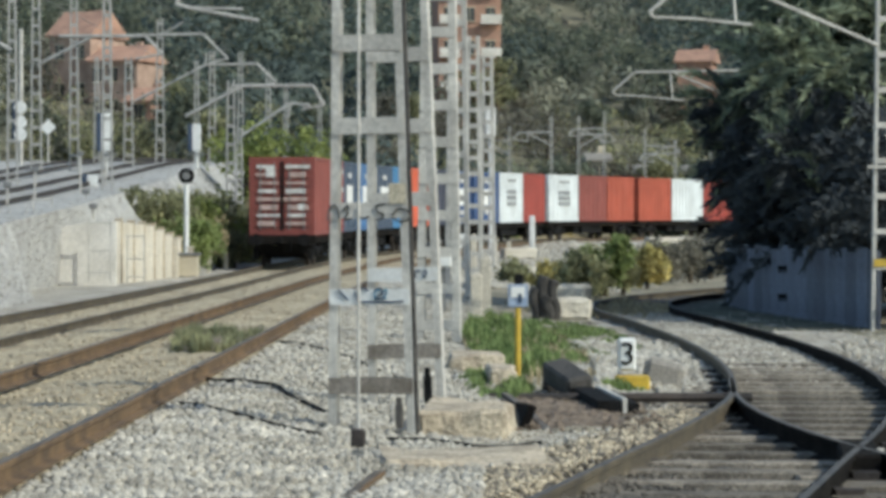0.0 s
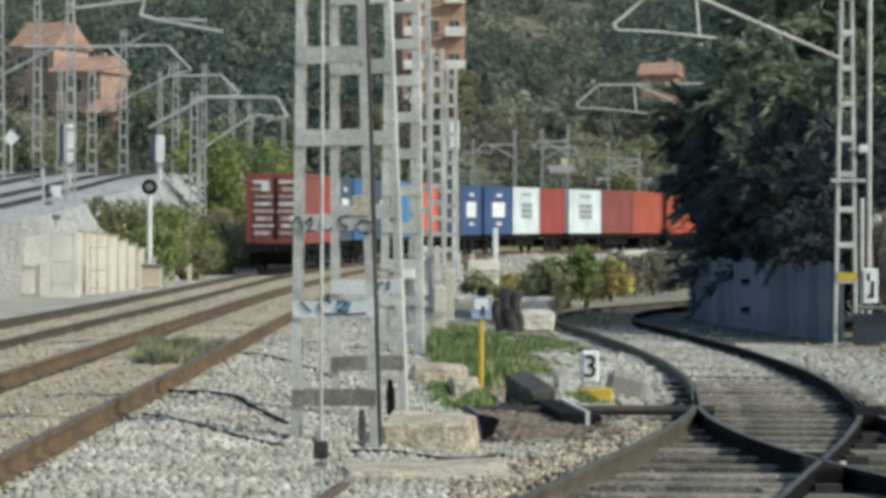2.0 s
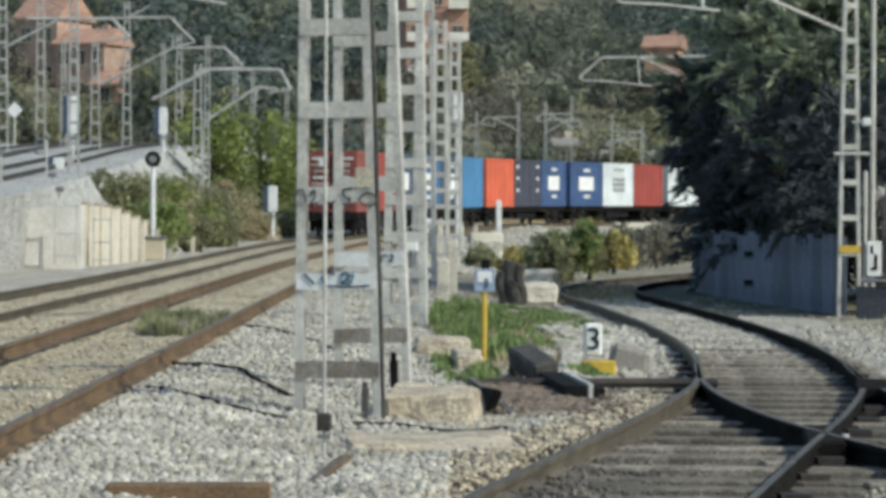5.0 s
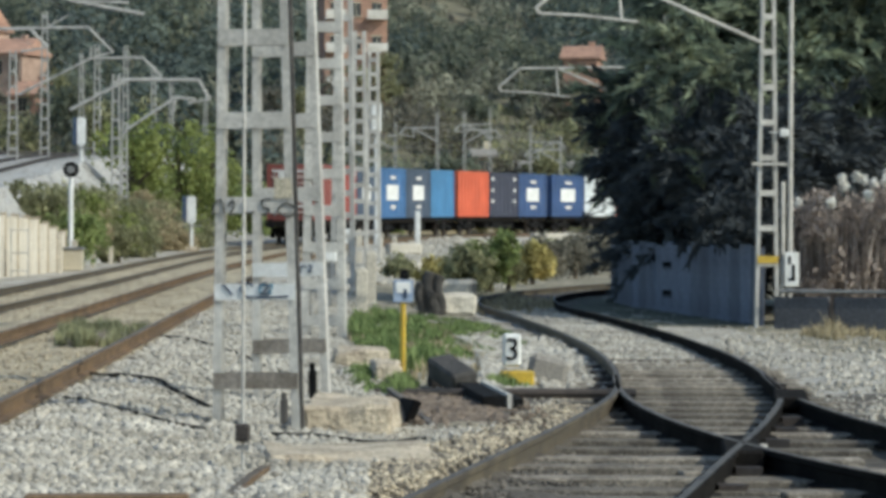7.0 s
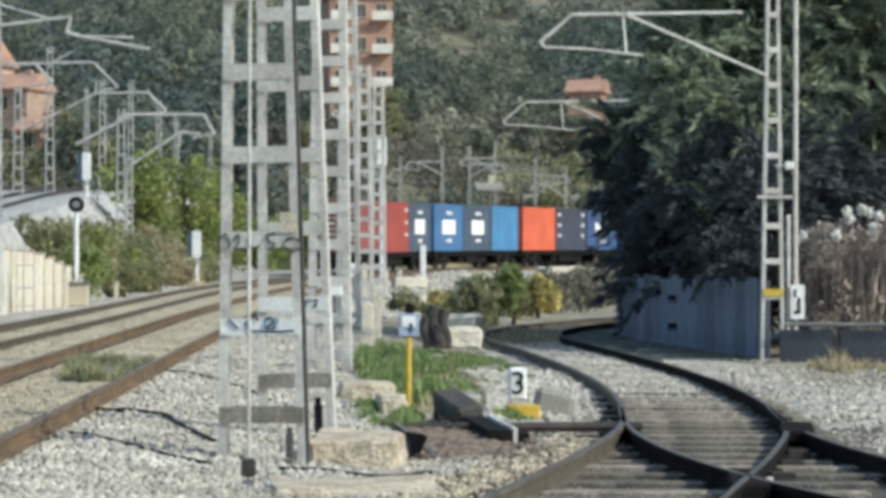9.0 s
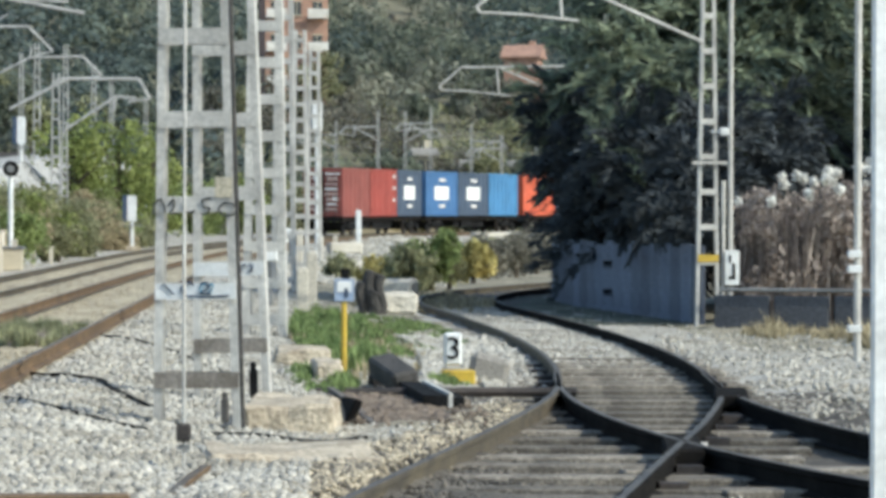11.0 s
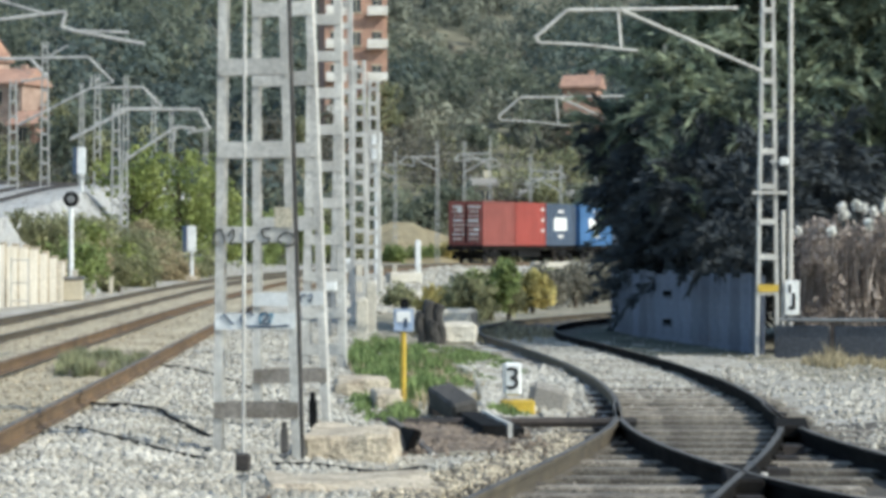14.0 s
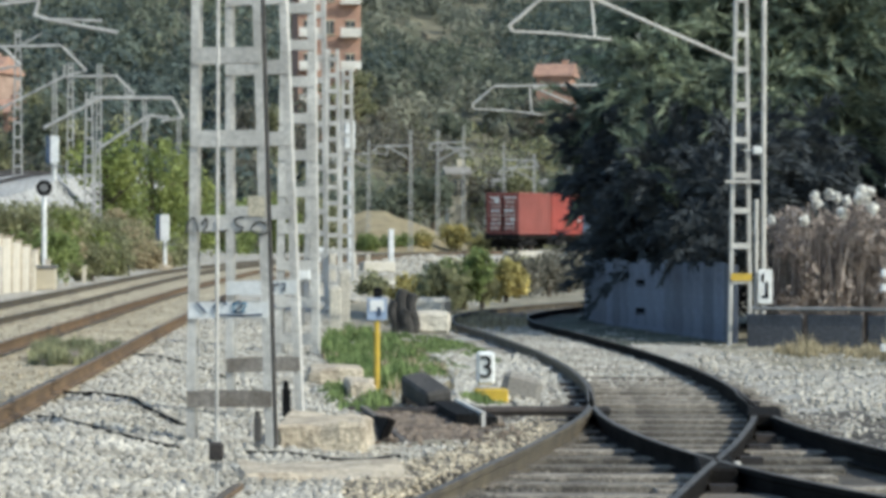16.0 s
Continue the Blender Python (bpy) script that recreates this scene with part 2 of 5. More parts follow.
def rail(line, off, material, parent, name="rail", head="railhead", tall=1.0):
    """A flat-bottomed rail with its head, web and foot, off metres to the right of a line of rail-top points."""
    side = sides(line)
    k, n = len(PROFILE), len(line)
    v = np.concatenate([line + side * (off + a) + np.array([0, 0, b * tall]) for a, b in PROFILE]).reshape(k, n, 3).transpose(1, 0, 2).reshape(-1, 3)
    f = [(i * k + j, i * k + (j + 1) % k, (i + 1) * k + (j + 1) % k, (i + 1) * k + j) for i in range(n - 1) for j in range(k)]
    f += [tuple(range(k))[::-1], tuple((n - 1) * k + j for j in range(k))]
    ob = mesh_ob(name, v, f, [material, M[head]], parent)
    mi = np.zeros(len(f), int)
    mi[: (n - 1) * k].reshape(n - 1, k)[:, 7] = 1
    ob.data.polygons.foreach_set("material_index", mi)
    return ob

GAUGE = 1.668

# ---- lines of the tracks, rail top ----
MAIN_NEAR = smooth_line([(-3.52, 4.6, 0), (-3.4, 16, 0), (-3.29, 25.2, 0), (-3.17, 36.7, 0), (-3.03, 51.6, 0), (-2.85, 68.8, 0), (-2.55, 89.4, 0), (-2.12, 106.93, 0), (-1.79, 118.84, 0), (-1.13, 130.7, 0.07), (-0.1, 142.52, 0.14), (1.35, 154.28, 0.24), (3.27, 165.96, 0.35), (5.69, 177.53, 0.45), (8.68, 188.92, 0.54), (12.35, 200.07, 0.61), (16.74, 210.98, 0.65), (21.76, 221.67, 0.7), (30.83, 239.35, 0.79), (40.65, 256.48, 0.87), (54.68, 276.65, 0.97), (74.34, 298.51, 1.03), (105.26, 322.36, 1.07)])
MAIN_FAR = smooth_line([(-6.95, 4, -0.17), (-6.9, 34, -0.17), (-6.8, 51.6, -0.17), (-6.55, 68.8, -0.17), (-6.28, 89, -0.15), (-6.07, 107, -0.12), (-5.74, 119, -0.06), (-5.07, 130.98, 0.04), (-4.03, 142.93, 0.14), (-2.56, 154.84, 0.24), (-0.62, 166.68, 0.35), (1.84, 178.42, 0.45), (4.89, 190.03, 0.54), (8.64, 201.43, 0.61), (13.12, 212.56, 0.65), (18.22, 223.42, 0.7), (27.34, 241.21, 0.79), (37.29, 258.56, 0.87), (51.56, 279.07, 0.97), (71.61, 301.36, 1.03), (103.21, 325.74, 1.07)])
SIDING = smooth_line([(-1.5, 4.58, -0.35), (0.2, 13.75, -0.35), (1.33, 19.13, -0.35), (2.08, 22.69, -0.35), (3.0, 27.04, -0.35), (3.72, 31.17, -0.35), (4.12, 35.29, -0.35), (4.38, 40.1, -0.35), (4.47, 47.44, -0.35), (4.26, 57.29, -0.35), (4.03, 65.31, -0.35), (4.38, 71.2, -0.35), (5.22, 76.0, -0.35), (6.38, 80.4, -0.35), (8.81, 87.7, -0.35), (12.4, 96, -0.35), (18.5, 107, -0.35), (30, 124, -0.35)], 0.3)
BRANCH = smooth_line([(9.0, 10.31, -0.35), (6.9, 14.9, -0.35), (5.4, 18.56, -0.35), (4.6, 21.2, -0.35), (4.13, 23.6, -0.35), (3.86, 26.12, -0.35), (3.75, 29.1, -0.35), (3.85, 32.08, -0.35), (4.08, 35.06, -0.35)], 0.3)
RAMP_A = smooth_line([(-13.2, 45.83, 0.6), (-13.5, 71.04, 1.5), (-13.9, 97.39, 2.35), (-14.4, 126.04, 3.4), (-14.6, 160.41, 4.75), (-14.0, 189.06, 5.5), (-12.5, 211.97, 5.8)], 1.5)
RAMP_B = RAMP_A + np.array([-4.0, 0, 0.05])

# ---- ground ----
def at_y(line, y):
    return np.interp(y, line[:, 1], line[:, 0]), np.interp(y, line[:, 1], line[:, 2])

def ground_z(x, y):
    """Height of the ballast and soil: it falls in shallow steps from the main line to the siding."""
    x, y = np.asarray(x, float), np.asarray(y, float)
    x1, z1 = at_y(MAIN_NEAR, y)
    x2, z2 = at_y(MAIN_FAR, y)
    d = x - x1
    right = np.interp(d, [1.2, 2.7, 4.2, 5.5], [0, 1, 2, 3])
    lo = -0.50 + np.interp(y, [105, 165], [0, 0.85])
    zr = np.where(right < 1, (z1 - 0.17) + right * (np.minimum(z1 - 0.32, lo + 0.18) - (z1 - 0.17)), lo + 0.18 - (right - 1) / 2 * 0.18)
    zl = z2 - 0.18 + (z1 - z2) * np.clip((x - x2) / np.maximum(x1 - x2, 0.1), 0, 1)
    z = np.where(d > 1.2, zr, zl)
    ds = x - at_y(SIDING, y)[0]
    ts = np.where((ds < 0) & (y < 33), np.interp(-ds, [0.86, 1.0], [1.2, 1.8]), abs(ds))
    tb = np.where(y < 34, abs(x - at_y(BRANCH, y)[0]), 9.0)
    trough = np.interp(np.minimum(ts, tb), [1.25, 1.75], [1, 0]) * np.interp(y, [36, 46], [1, 0])
    heap = np.interp(ds, [-1.9, -1.35, -1.0, -0.9], [0, 1, 1, 0]) * np.interp(y, [30, 34], [1, 0])
    return z - 0.065 * trough + 0.07 * heap

def grid_axis(*spans):
    return np.unique(np.concatenate([np.arange(a, b, s) for a, b, s in spans] + [[spans[-1][1]]]).round(3))

gx = grid_axis((-3000, -200, 700), (-200, -20, 15), (-20, -9, 1.0), (-9, 9, 0.22), (9, 30, 0.8), (30, 200, 12), (200, 3000, 700))
gy = grid_axis((-300, -20, 70), (-20, 8, 4), (8, 55, 0.34), (55, 125, 0.8), (125, 290, 2.5), (290, 600, 30), (600, 4000, 600))
GX, GY = np.meshgrid(gx, gy)
bumps = rng.normal(0, 1, GX.shape)
GZ = ground_z(GX, GY) + np.where((GY > 8) & (GY < 125) & (abs(GX) < 9), 0.014, 0.0) * bumps
nx, ny = len(gx), len(gy)
gf = [(j * nx + i, j * nx + i + 1, (j + 1) * nx + i + 1, (j + 1) * nx + i) for j in range(ny - 1) for i in range(nx - 1)]
ground = mesh_ob("ground", np.c_[GX.ravel(), GY.ravel(), GZ.ravel()], gf, [M["ballast"], M["ballast_brown"], M["earth"], M["bed_dark"]])
mx = (GX[:-1, :-1] + GX[1:, 1:]) / 2
my = (GY[:-1, :-1] + GY[1:, 1:]) / 2
dd = mx - at_y(MAIN_NEAR, my)[0]
gm = np.where((dd > -5.2) & (dd < 0.95), 1, 0)
gm = np.where((dd > 3.3) & (my > 46) & (my < 95) & (mx < at_y(SIDING, my)[0] - 1.3), 2, gm)
gm = np.where((mx > np.where(my > 120, at_y(MAIN_NEAR, my)[0] + 9, 10)) | (mx < np.where(my < 100, -14, -9)) | (my > 260), 2, gm)
gm = np.where((mx > 0.2 + 0.1 * np.sin(my * 2.7)) & (mx < 1.35) & (my > 31.5) & (my < 37.2), 2, gm)
gm = np.where((mx > 0.55 + 0.15 * np.sin(my * 2.1)) & (mx < 1.85 + 0.2 * np.sin(my * 1.3)) & (my > 26.6) & (my < 31.8), 2, gm)
gm = np.where((mx > at_y(SIDING, my)[0] + 2.6) & (my > 44) & (my < 100) | (dd > 7.5) & (my > 95) & (my < 175), 2, gm)
gm = np.where((abs(mx - at_y(SIDING, my)[0]) < 1.3) & (my >= 34) & (my < 67), 0, gm)
# dark ballast on the far curve, its colour also standing for tree shade
gm = np.where((abs(mx - at_y(SIDING, my)[0]) < 1.6) & (my >= 67) & (my < 105), 3, gm)
gm = np.where(((abs(mx - at_y(SIDING, my)[0]) < 1.45) & (my > 13) & (my < 34)) | ((abs(mx - at_y(BRANCH, my)[0]) < 2.3) & (my > 10) & (my < 34)), 3, gm)
ground.data.polygons.foreach_set("material_index", gm.ravel())
tagged(ground, "pale grey and brown ballast and trodden soil between the tracks", "ground", kind="structure")

def stones(name, n, region, size, material, label):
    """Loose ballast stones: small uneven double pyramids lying on the ground."""
    x, y = region(n)
    n = len(x)
    z = ground_z(x, y)
    s = rng.uniform(size[0], size[1], n)
    base = np.array([(1, 0, 0), (0, 1, 0), (-1, 0, 0), (0, -1, 0), (0, 0, 1), (0, 0, -1)], float)
    v = base[None] * rng.uniform(0.6, 1.25, (n, 6, 1)) * s[:, None, None]
    v[:, :, 2] *= 0.75
    a = rng.uniform(0, 6.28, n)
    tilt = rng.uniform(-0.6, 0.6, n)
    ca, sa, ct, st = np.cos(a), np.sin(a), np.cos(tilt), np.sin(tilt)
    vx, vy, vz = v[..., 0].copy(), v[..., 1].copy(), v[..., 2].copy()
    vy, vz = vy * ct[:, None] - vz * st[:, None], vy * st[:, None] + vz * ct[:, None]
    v[..., 0], v[..., 1], v[..., 2] = vx * ca[:, None] - vy * sa[:, None], vx * sa[:, None] + vy * ca[:, None], vz
    v += np.c_[x, y, z + s * 0.25][:, None, :]
    f = np.array([(0, 1, 4), (1, 2, 4), (2, 3, 4), (3, 0, 4), (1, 0, 5), (2, 1, 5), (3, 2, 5), (0, 3, 5)])
    faces = (f[None] + 6 * np.arange(n)[:, None, None]).reshape(-1, 3)
    return tagged(fast_mesh(name, v.reshape(-1, 3), faces, material), label, "ballast", kind="stuff")

def fast_mesh(name, verts, faces, material, parent=None):
    me = bpy.data.meshes.new(name)
    k = faces.shape[1]
    me.vertices.add(len(verts))
    me.vertices.foreach_set("co", np.ascontiguousarray(verts, np.float32).ravel())
    me.loops.add(faces.size)
    me.loops.foreach_set("vertex_index", np.ascontiguousarray(faces, np.int32).ravel())
    me.polygons.add(len(faces))
    me.polygons.foreach_set("loop_start", np.arange(0, faces.size, k, dtype=np.int32))
    me.materials.append(material)
    me.update(calc_edges=True)
    ob = new(name, me)
    if parent:
        ob.parent = parent
    return ob

def near_y(n, a, b):
    u = rng.uniform(0, 1, n)
    return 1 / (1 / a + u * (1 / b - 1 / a))

def region_pale(n):
    y = near_y(n, 14, 80)
    return at_y(MAIN_NEAR, y)[0] + rng.uniform(0.95, 3.6, n), y

def region_main(n):
    y = near_y(n, 16, 86)
    return at_y(MAIN_NEAR, y)[0] + rng.uniform(-4.6, 0.95, n), y

def region_siding(n):
    y = near_y(n, 16, 69)
    x = rng.uniform(0.2, 8.5, n)
    near = (abs(x - at_y(SIDING, y)[0]) < 1.4) | ((abs(x - at_y(BRANCH, y)[0]) < 1.4) & (y < 34))
    far = ~near & ~((x > 0.55) & (x < 1.9) & (y > 26.8) & (y < 31.8))
    return x[far], y[far]

stones("loose_ballast", 24000, region_pale, (0.018, 0.052), M["stone"], "pale grey crushed ballast stones beside the main line")
stones("loose_ballast", 15000, region_main, (0.015, 0.034), M["stone_brown"], "brownish ballast stones between the main line rails")
stones("loose_ballast", 15000, region_siding, (0.016, 0.04), M["stone"], "grey ballast stones around the siding")

def region_bed(n):
    y = near_y(n, 16, 36)
    return at_y(SIDING, y)[0] + rng.uniform(-1.5, 1.5, n), y

def region_dirt(n):
    y = near_y(n, 16, 45)
    return at_y(SIDING, y)[0] - GAUGE / 2 - rng.uniform(0.05, 0.75, n) ** 1.3, y

def region_mound(n):
    y = rng.uniform(33, 49, n)
    x = at_y(SIDING, y)[0] - 0.92 - rng.uniform(0, 1, n) ** 0.8 * 1.5
    clear = ~((abs(x - 2.12) < 0.28) & (y > 33.6) & (y < 35.6))
    return x[clear], y[clear]

stones("loose_ballast", 5200, region_mound, (0.03, 0.085), M["stone"], "heaped pale ballast beside the siding rail")
M["stone_dark"] = mat("stone_dark", (0.17, 0.15, 0.125), (0.09, 0.08, 0.07), 3, 0.9, fine=60, island=0.5)
stones("loose_ballast", 6000, region_bed, (0.014, 0.034), M["stone_dark"], "dark ballast between the siding sleepers")
def region_track(n):
    y = near_y(n, 43, 67) - rng.uniform(0, 1, n) ** 3 * 7
    return at_y(SIDING, y)[0] + rng.uniform(-0.75, 0.75, n), y

stones("loose_ballast", 4200, region_track, (0.02, 0.05), M["stone"], "ballast lying between the siding rails")
px_, py_ = np.meshgrid(np.linspace(0.48, 1.72, 26), np.linspace(26.9, 31.6, 34))
edge = np.clip(1 - (abs((px_ - 1.1) / 0.62) ** 3 + abs((py_ - 29.25) / 2.35) ** 3), -0.4, 0.6)
pz_ = ground_z(px_, py_) + 0.05 * edge + rng.normal(0, 0.012, px_.shape) - 0.002
tagged(mesh_ob("pit_floor", np.c_[px_.ravel(), py_.ravel(), pz_.ravel()], [(j * 26 + i, j * 26 + i + 1, (j + 1) * 26 + i + 1, (j + 1) * 26 + i) for j in range(33) for i in range(25)], M["pit_earth"]), "dark oily brown earth under the point rods", "ground", kind="structure")
def region_curve(n):
    y = near_y(n, 88, 172)
    return at_y(MAIN_NEAR, y)[0] + 1.2 + rng.uniform(0, 1, n) ** 0.8 * 6.5, y

stones("loose_ballast", 6500, region_curve, (0.04, 0.13), M["stone"], "pale rubble between the main line and the siding curve")
def region_verge(n):
    y = near_y(n, 25, 50)
    x = rng.uniform(4.5, 9.5, n)
    off = np.minimum(abs(x - at_y(SIDING, y)[0]), np.where(y < 34, abs(x - at_y(BRANCH, y)[0]), 9))
    lumpy = np.array([noise.noise((a * 1.3, b * 0.5, 4.0)) for a, b in zip(x, y)]) > -0.05
    return x[(off > 1.3) & lumpy], y[(off > 1.3) & lumpy]

stones("loose_ballast", 9000, region_verge, (0.02, 0.06), M["stone"], "uneven pale rubble beside the turnout")
def region_pit(n):
    return rng.uniform(0.5, 2.0, n), rng.uniform(26.4, 32, n)

stones("loose_ballast", 420, region_pit, (0.014, 0.05), M["pit_earth"], "brown rubble round the point lever")
stones("loose_ballast", 5000, region_dirt, (0.014, 0.034), M["stone_brown"], "brown dirty ballast along the siding rail")

# embankment that carries the climbing tracks
def strip(name, line_a, line_b, material, label, parent=None, kind="structure", cat="embankment", n=4, rough=0.0):
    v, f = [], []
    k = len(line_a)
    for i in range(n + 1):
        u = i / n
        row = line_a * (1 - u) + line_b * u
        if 0 < i < n:
            row = row + np.c_[np.zeros((k, 2)), rng.normal(0, rough, k)]
        v.append(row)
    v = np.concatenate(v)
    f = [(i * k + j, i * k + j + 1, (i + 1) * k + j + 1, (i + 1) * k + j) for i in range(n) for j in range(k - 1)]
    return tagged(mesh_ob(name, v, f, material, parent), label, cat, kind=kind)

top_r = RAMP_A + np.array([2.9, 0, -0.2])
foot = RAMP_A.copy()
foot[:, 0] = np.interp(RAMP_A[:, 1], [46, 71, 82, 91, 97, 117, 149, 218], [-8.9, -9.3, -11.0, -11.0, -9.9, -8.6, -7.5, -6.0])
foot[:, 2] = -0.42
strip("embankment", foot, top_r, M["slope_gravel"], "pale grey gravel slope of the climbing tracks' embankment", n=10, rough=0.05)
strip("embankment_top", top_r, RAMP_B + np.array([-30, 0, -0.2]), M["slope_gravel"], "flat gravel top of the embankment", n=6, rough=0.03)

def slope_stones(n):
    i = rng.integers(0, len(foot) - 1, n)
    w, u = rng.uniform(0, 1, (n, 1)), rng.uniform(0, 1.25, (n, 1))
    a, b = foot[i] * (1 - w) + foot[i + 1] * w, top_r[i] * (1 - w) + top_r[i + 1] * w
    p = a + (b - a) * np.minimum(u, 1.0) + np.maximum(u - 1, 0) * np.array([-12.0, 0, 0])
    s = rng.uniform(0.02, 0.065, n)
    base = np.array([(1, 0, 0), (0, 1, 0), (-1, 0, 0), (0, -1, 0), (0, 0, 1), (0, 0, -1)], float)
    v = base[None] * rng.uniform(0.6, 1.25, (n, 6, 1)) * s[:, None, None] + p[:, None, :]
    f = np.array([(0, 1, 4), (1, 2, 4), (2, 3, 4), (3, 0, 4), (1, 0, 5), (2, 1, 5), (3, 2, 5), (0, 3, 5)])
    ob = fast_mesh("slope_rubble", v.reshape(-1, 3), (f[None] + 6 * np.arange(n)[:, None, None]).reshape(-1, 3), M["slope_gravel"])
    tagged(ob, "pale loose stones on the embankment slope", "ballast", kind="stuff")

slope_stones(9000)

# ---- tracks ----
def track(name, line, material, label, kind="structure", head="railhead", tall=1.0):
    t = tagged(new(name), label, "railway track", kind=kind)
    for off in (-GAUGE / 2, GAUGE / 2):
        rail(line, off, material, t, "rail", head, tall)
    return t

track("track_main_near", MAIN_NEAR, M["rust"], "rusty brown main-line rails bedded in ballast")
track("track_main_far", MAIN_FAR, M["rust_olive"], "dark main-line rails under the freight train")
# near-black rail sides, made taller, stand for shaded faces and their cast shadow
siding = track("track_siding", SIDING, M["rail_black"], "dark curved siding rails on timber sleepers", head="railhead_dark", tall=1.25)
branch = track("track_branch", BRANCH, M["rail_black"], "dark diverging rails of a turnout", head="railhead_dark", tall=1.25)
for ob in siding.children[:1]:
    ob.data.materials[0] = M["rust_olive"]
track("track_ramp_near", RAMP_A, M["rust_dark"], "grey rails climbing the embankment")
track("track_ramp_far", RAMP_B, M["rust_dark"], "grey rails climbing the embankment")

# ---- lattice masts ----
def channel(bm, a, b, w, d, t=0.012, flip=1):
    """A U-channel from a to b: web of depth d along y, flanges of width w along x towards flip."""
    h = d / 2
    u = [(0, -h), (w, -h), (w, -h + t), (t, -h + t), (t, h - t), (w, h - t), (w, h), (0, h)]
    rows = [[bm.verts.new((p[0] + flip * x, p[1] + y, p[2])) for x, y in u] for p in (a, b)]
    for i in range(8):
        bm.faces.new([rows[0][i], rows[0][(i + 1) % 8], rows[1][(i + 1) % 8], rows[1][i]])
    for r in rows:
        bm.faces.new(r)

def batten_mast(x, y, z, height, wb, wt, turn=0.0, gap=0.71, first=0.45, plate=0.13, leg=0.085, depth=0.22, label="", white=(), group="catenary masts", foot=True, steel="galv", lean=0.0, shrink=0.0):
    """A tapered mast of two steel channels tied by flat plates on both faces."""
    m = empty("catenary_mast", pose(x, y, z, 0, lean, turn), label or "galvanised steel lattice catenary mast with flat tie plates", "catenary mast", group)
    for s in (-1, 1):
        bm = bmesh.new()
        channel(bm, (s * wb / 2, 0, 0), (s * wt / 2, 0, height), leg, depth, flip=-s)
        part("leg", bm, M[steel], m)
    h, i = first, 0
    while h < height - 0.1:
        w = wb + (wt - wb) * h / height
        for s in (-1, 1):
            bm = boxes(((0, s * (depth / 2 + 0.012), h), (w - 0.01, 0.010, plate)))
            if i in white and s < 0:
                part("tie_plate", bm, M["white"], m, "white painted tie plate with scrawls")
            else:
                part("tie_plate", bm, M["plate_dull" if i == 0 and white else steel], m)
        h += gap * (1 - shrink * i)
        i += 1
    if foot:
        part("footing", boxes(((0, 0, -0.16), (wb + 0.3, 0.6, 0.2)), bevel=0.02), M["concrete"], m, "weathered concrete footing")
    return m

mast_a = batten_mast(-0.565, 25.1, -0.33, 7.6, 0.72, 0.40, turn=-11, first=0.40, gap=0.715, shrink=0.022, lean=-0.65, depth=0.12, white=(1,), label="tall galvanised lattice mast with scrawled tie plates on a concrete footing", leg=0.068)
mast_b = batten_mast(-0.33, 28.8, -0.35, 7.6, 0.72, 0.44, turn=-11, first=0.55, shrink=0.022, lean=-1.4, depth=0.12, white=(1,), label="galvanised lattice mast close behind another, tie plates painted white low down", leg=0.068)
for x, y, w in ((-0.06, 45.8, 0.66), (0.36, 76.8, 0.62), (1.03, 105, 0.62), (1.68, 117, 0.62)):
    batten_mast(x, y, -0.4, 8.2, w, 0.40, turn=-7, gap=0.54, first=0.3, plate=0.15, leg=0.11, depth=0.2)
mast_r = batten_mast(7.72, 54.5, -0.5, 6.5, 0.42, 0.22, turn=0, gap=0.62, first=1.15, plate=0.10, leg=0.055, label="slender galvanised lattice mast with a yellow band beside the metal fence")
part("yellow_band", boxes(((0, -0.14, 1.22), (0.36, 0.02, 0.13))), M["yellow"], mast_r, "yellow painted band")
part("floodlight", boxes(((0.28, -0.1, 3.45), (0.16, 0.14, 0.14)), ((0.12, -0.1, 3.45), (0.2, 0.03, 0.03)), bevel=0.02), M["white"], mast_r, "small white floodlight")
part("top_bracket", boxes(((0.12, 0, 6.5), (0.6, 0.16, 0.09)), ((0.0, 0, 6.58), (0.3, 0.12, 0.08)), bevel=0.01), M["galv"], mast_r)
part("crossarm", boxes(((0.02, -0.16, 2.9), (0.62, 0.03, 0.05))), M["galv"], mast_r)
# thin dark line along the right leg, built as a tube
part("earth_cable", tube([(0.378, -0.045, 0.0), (0.302, -0.045, 3.6), (0.213, -0.045, 7.5)], 0.017, 6), M["cable_grey"], mast_a, "thin dark tube running up the leg")
part("cable_terminal", boxes(((0.24, -0.10, 0.16), (0.06, 0.06, 0.2)), ((0.24, -0.10, 0.28), (0.04, 0.05, 0.06)), bevel=0.01), M["cable_grey"], mast_a, "dark cable terminal")
part("cable_terminal", boxes(((0.22, -0.11, 0.20), (0.075, 0.06, 0.26)), ((0.22, -0.11, 0.36), (0.05, 0.05, 0.08)), bevel=0.01), M["black"], mast_b, "dark cable terminal")
part("plate_sign", boxes(((0.24, -0.086, 1.95), (0.14, 0.01, 0.16))), M["cream"], mast_a, "faded yellowish notice plate")

def scrawl(parent, x0, z0, w, h, y, material, strokes, r=0.008):
    """Spray-painted strokes standing just proud of a plate, in parts of its width and height."""
    for st in strokes:
        pts = smooth_line([(x0 + a * w, z0 + b * h, 0) for a, b in st], 0.015)
        part("scrawl", tube([(p[0], y, p[1]) for p in pts], r, 5), material, parent, "spray-painted stroke")

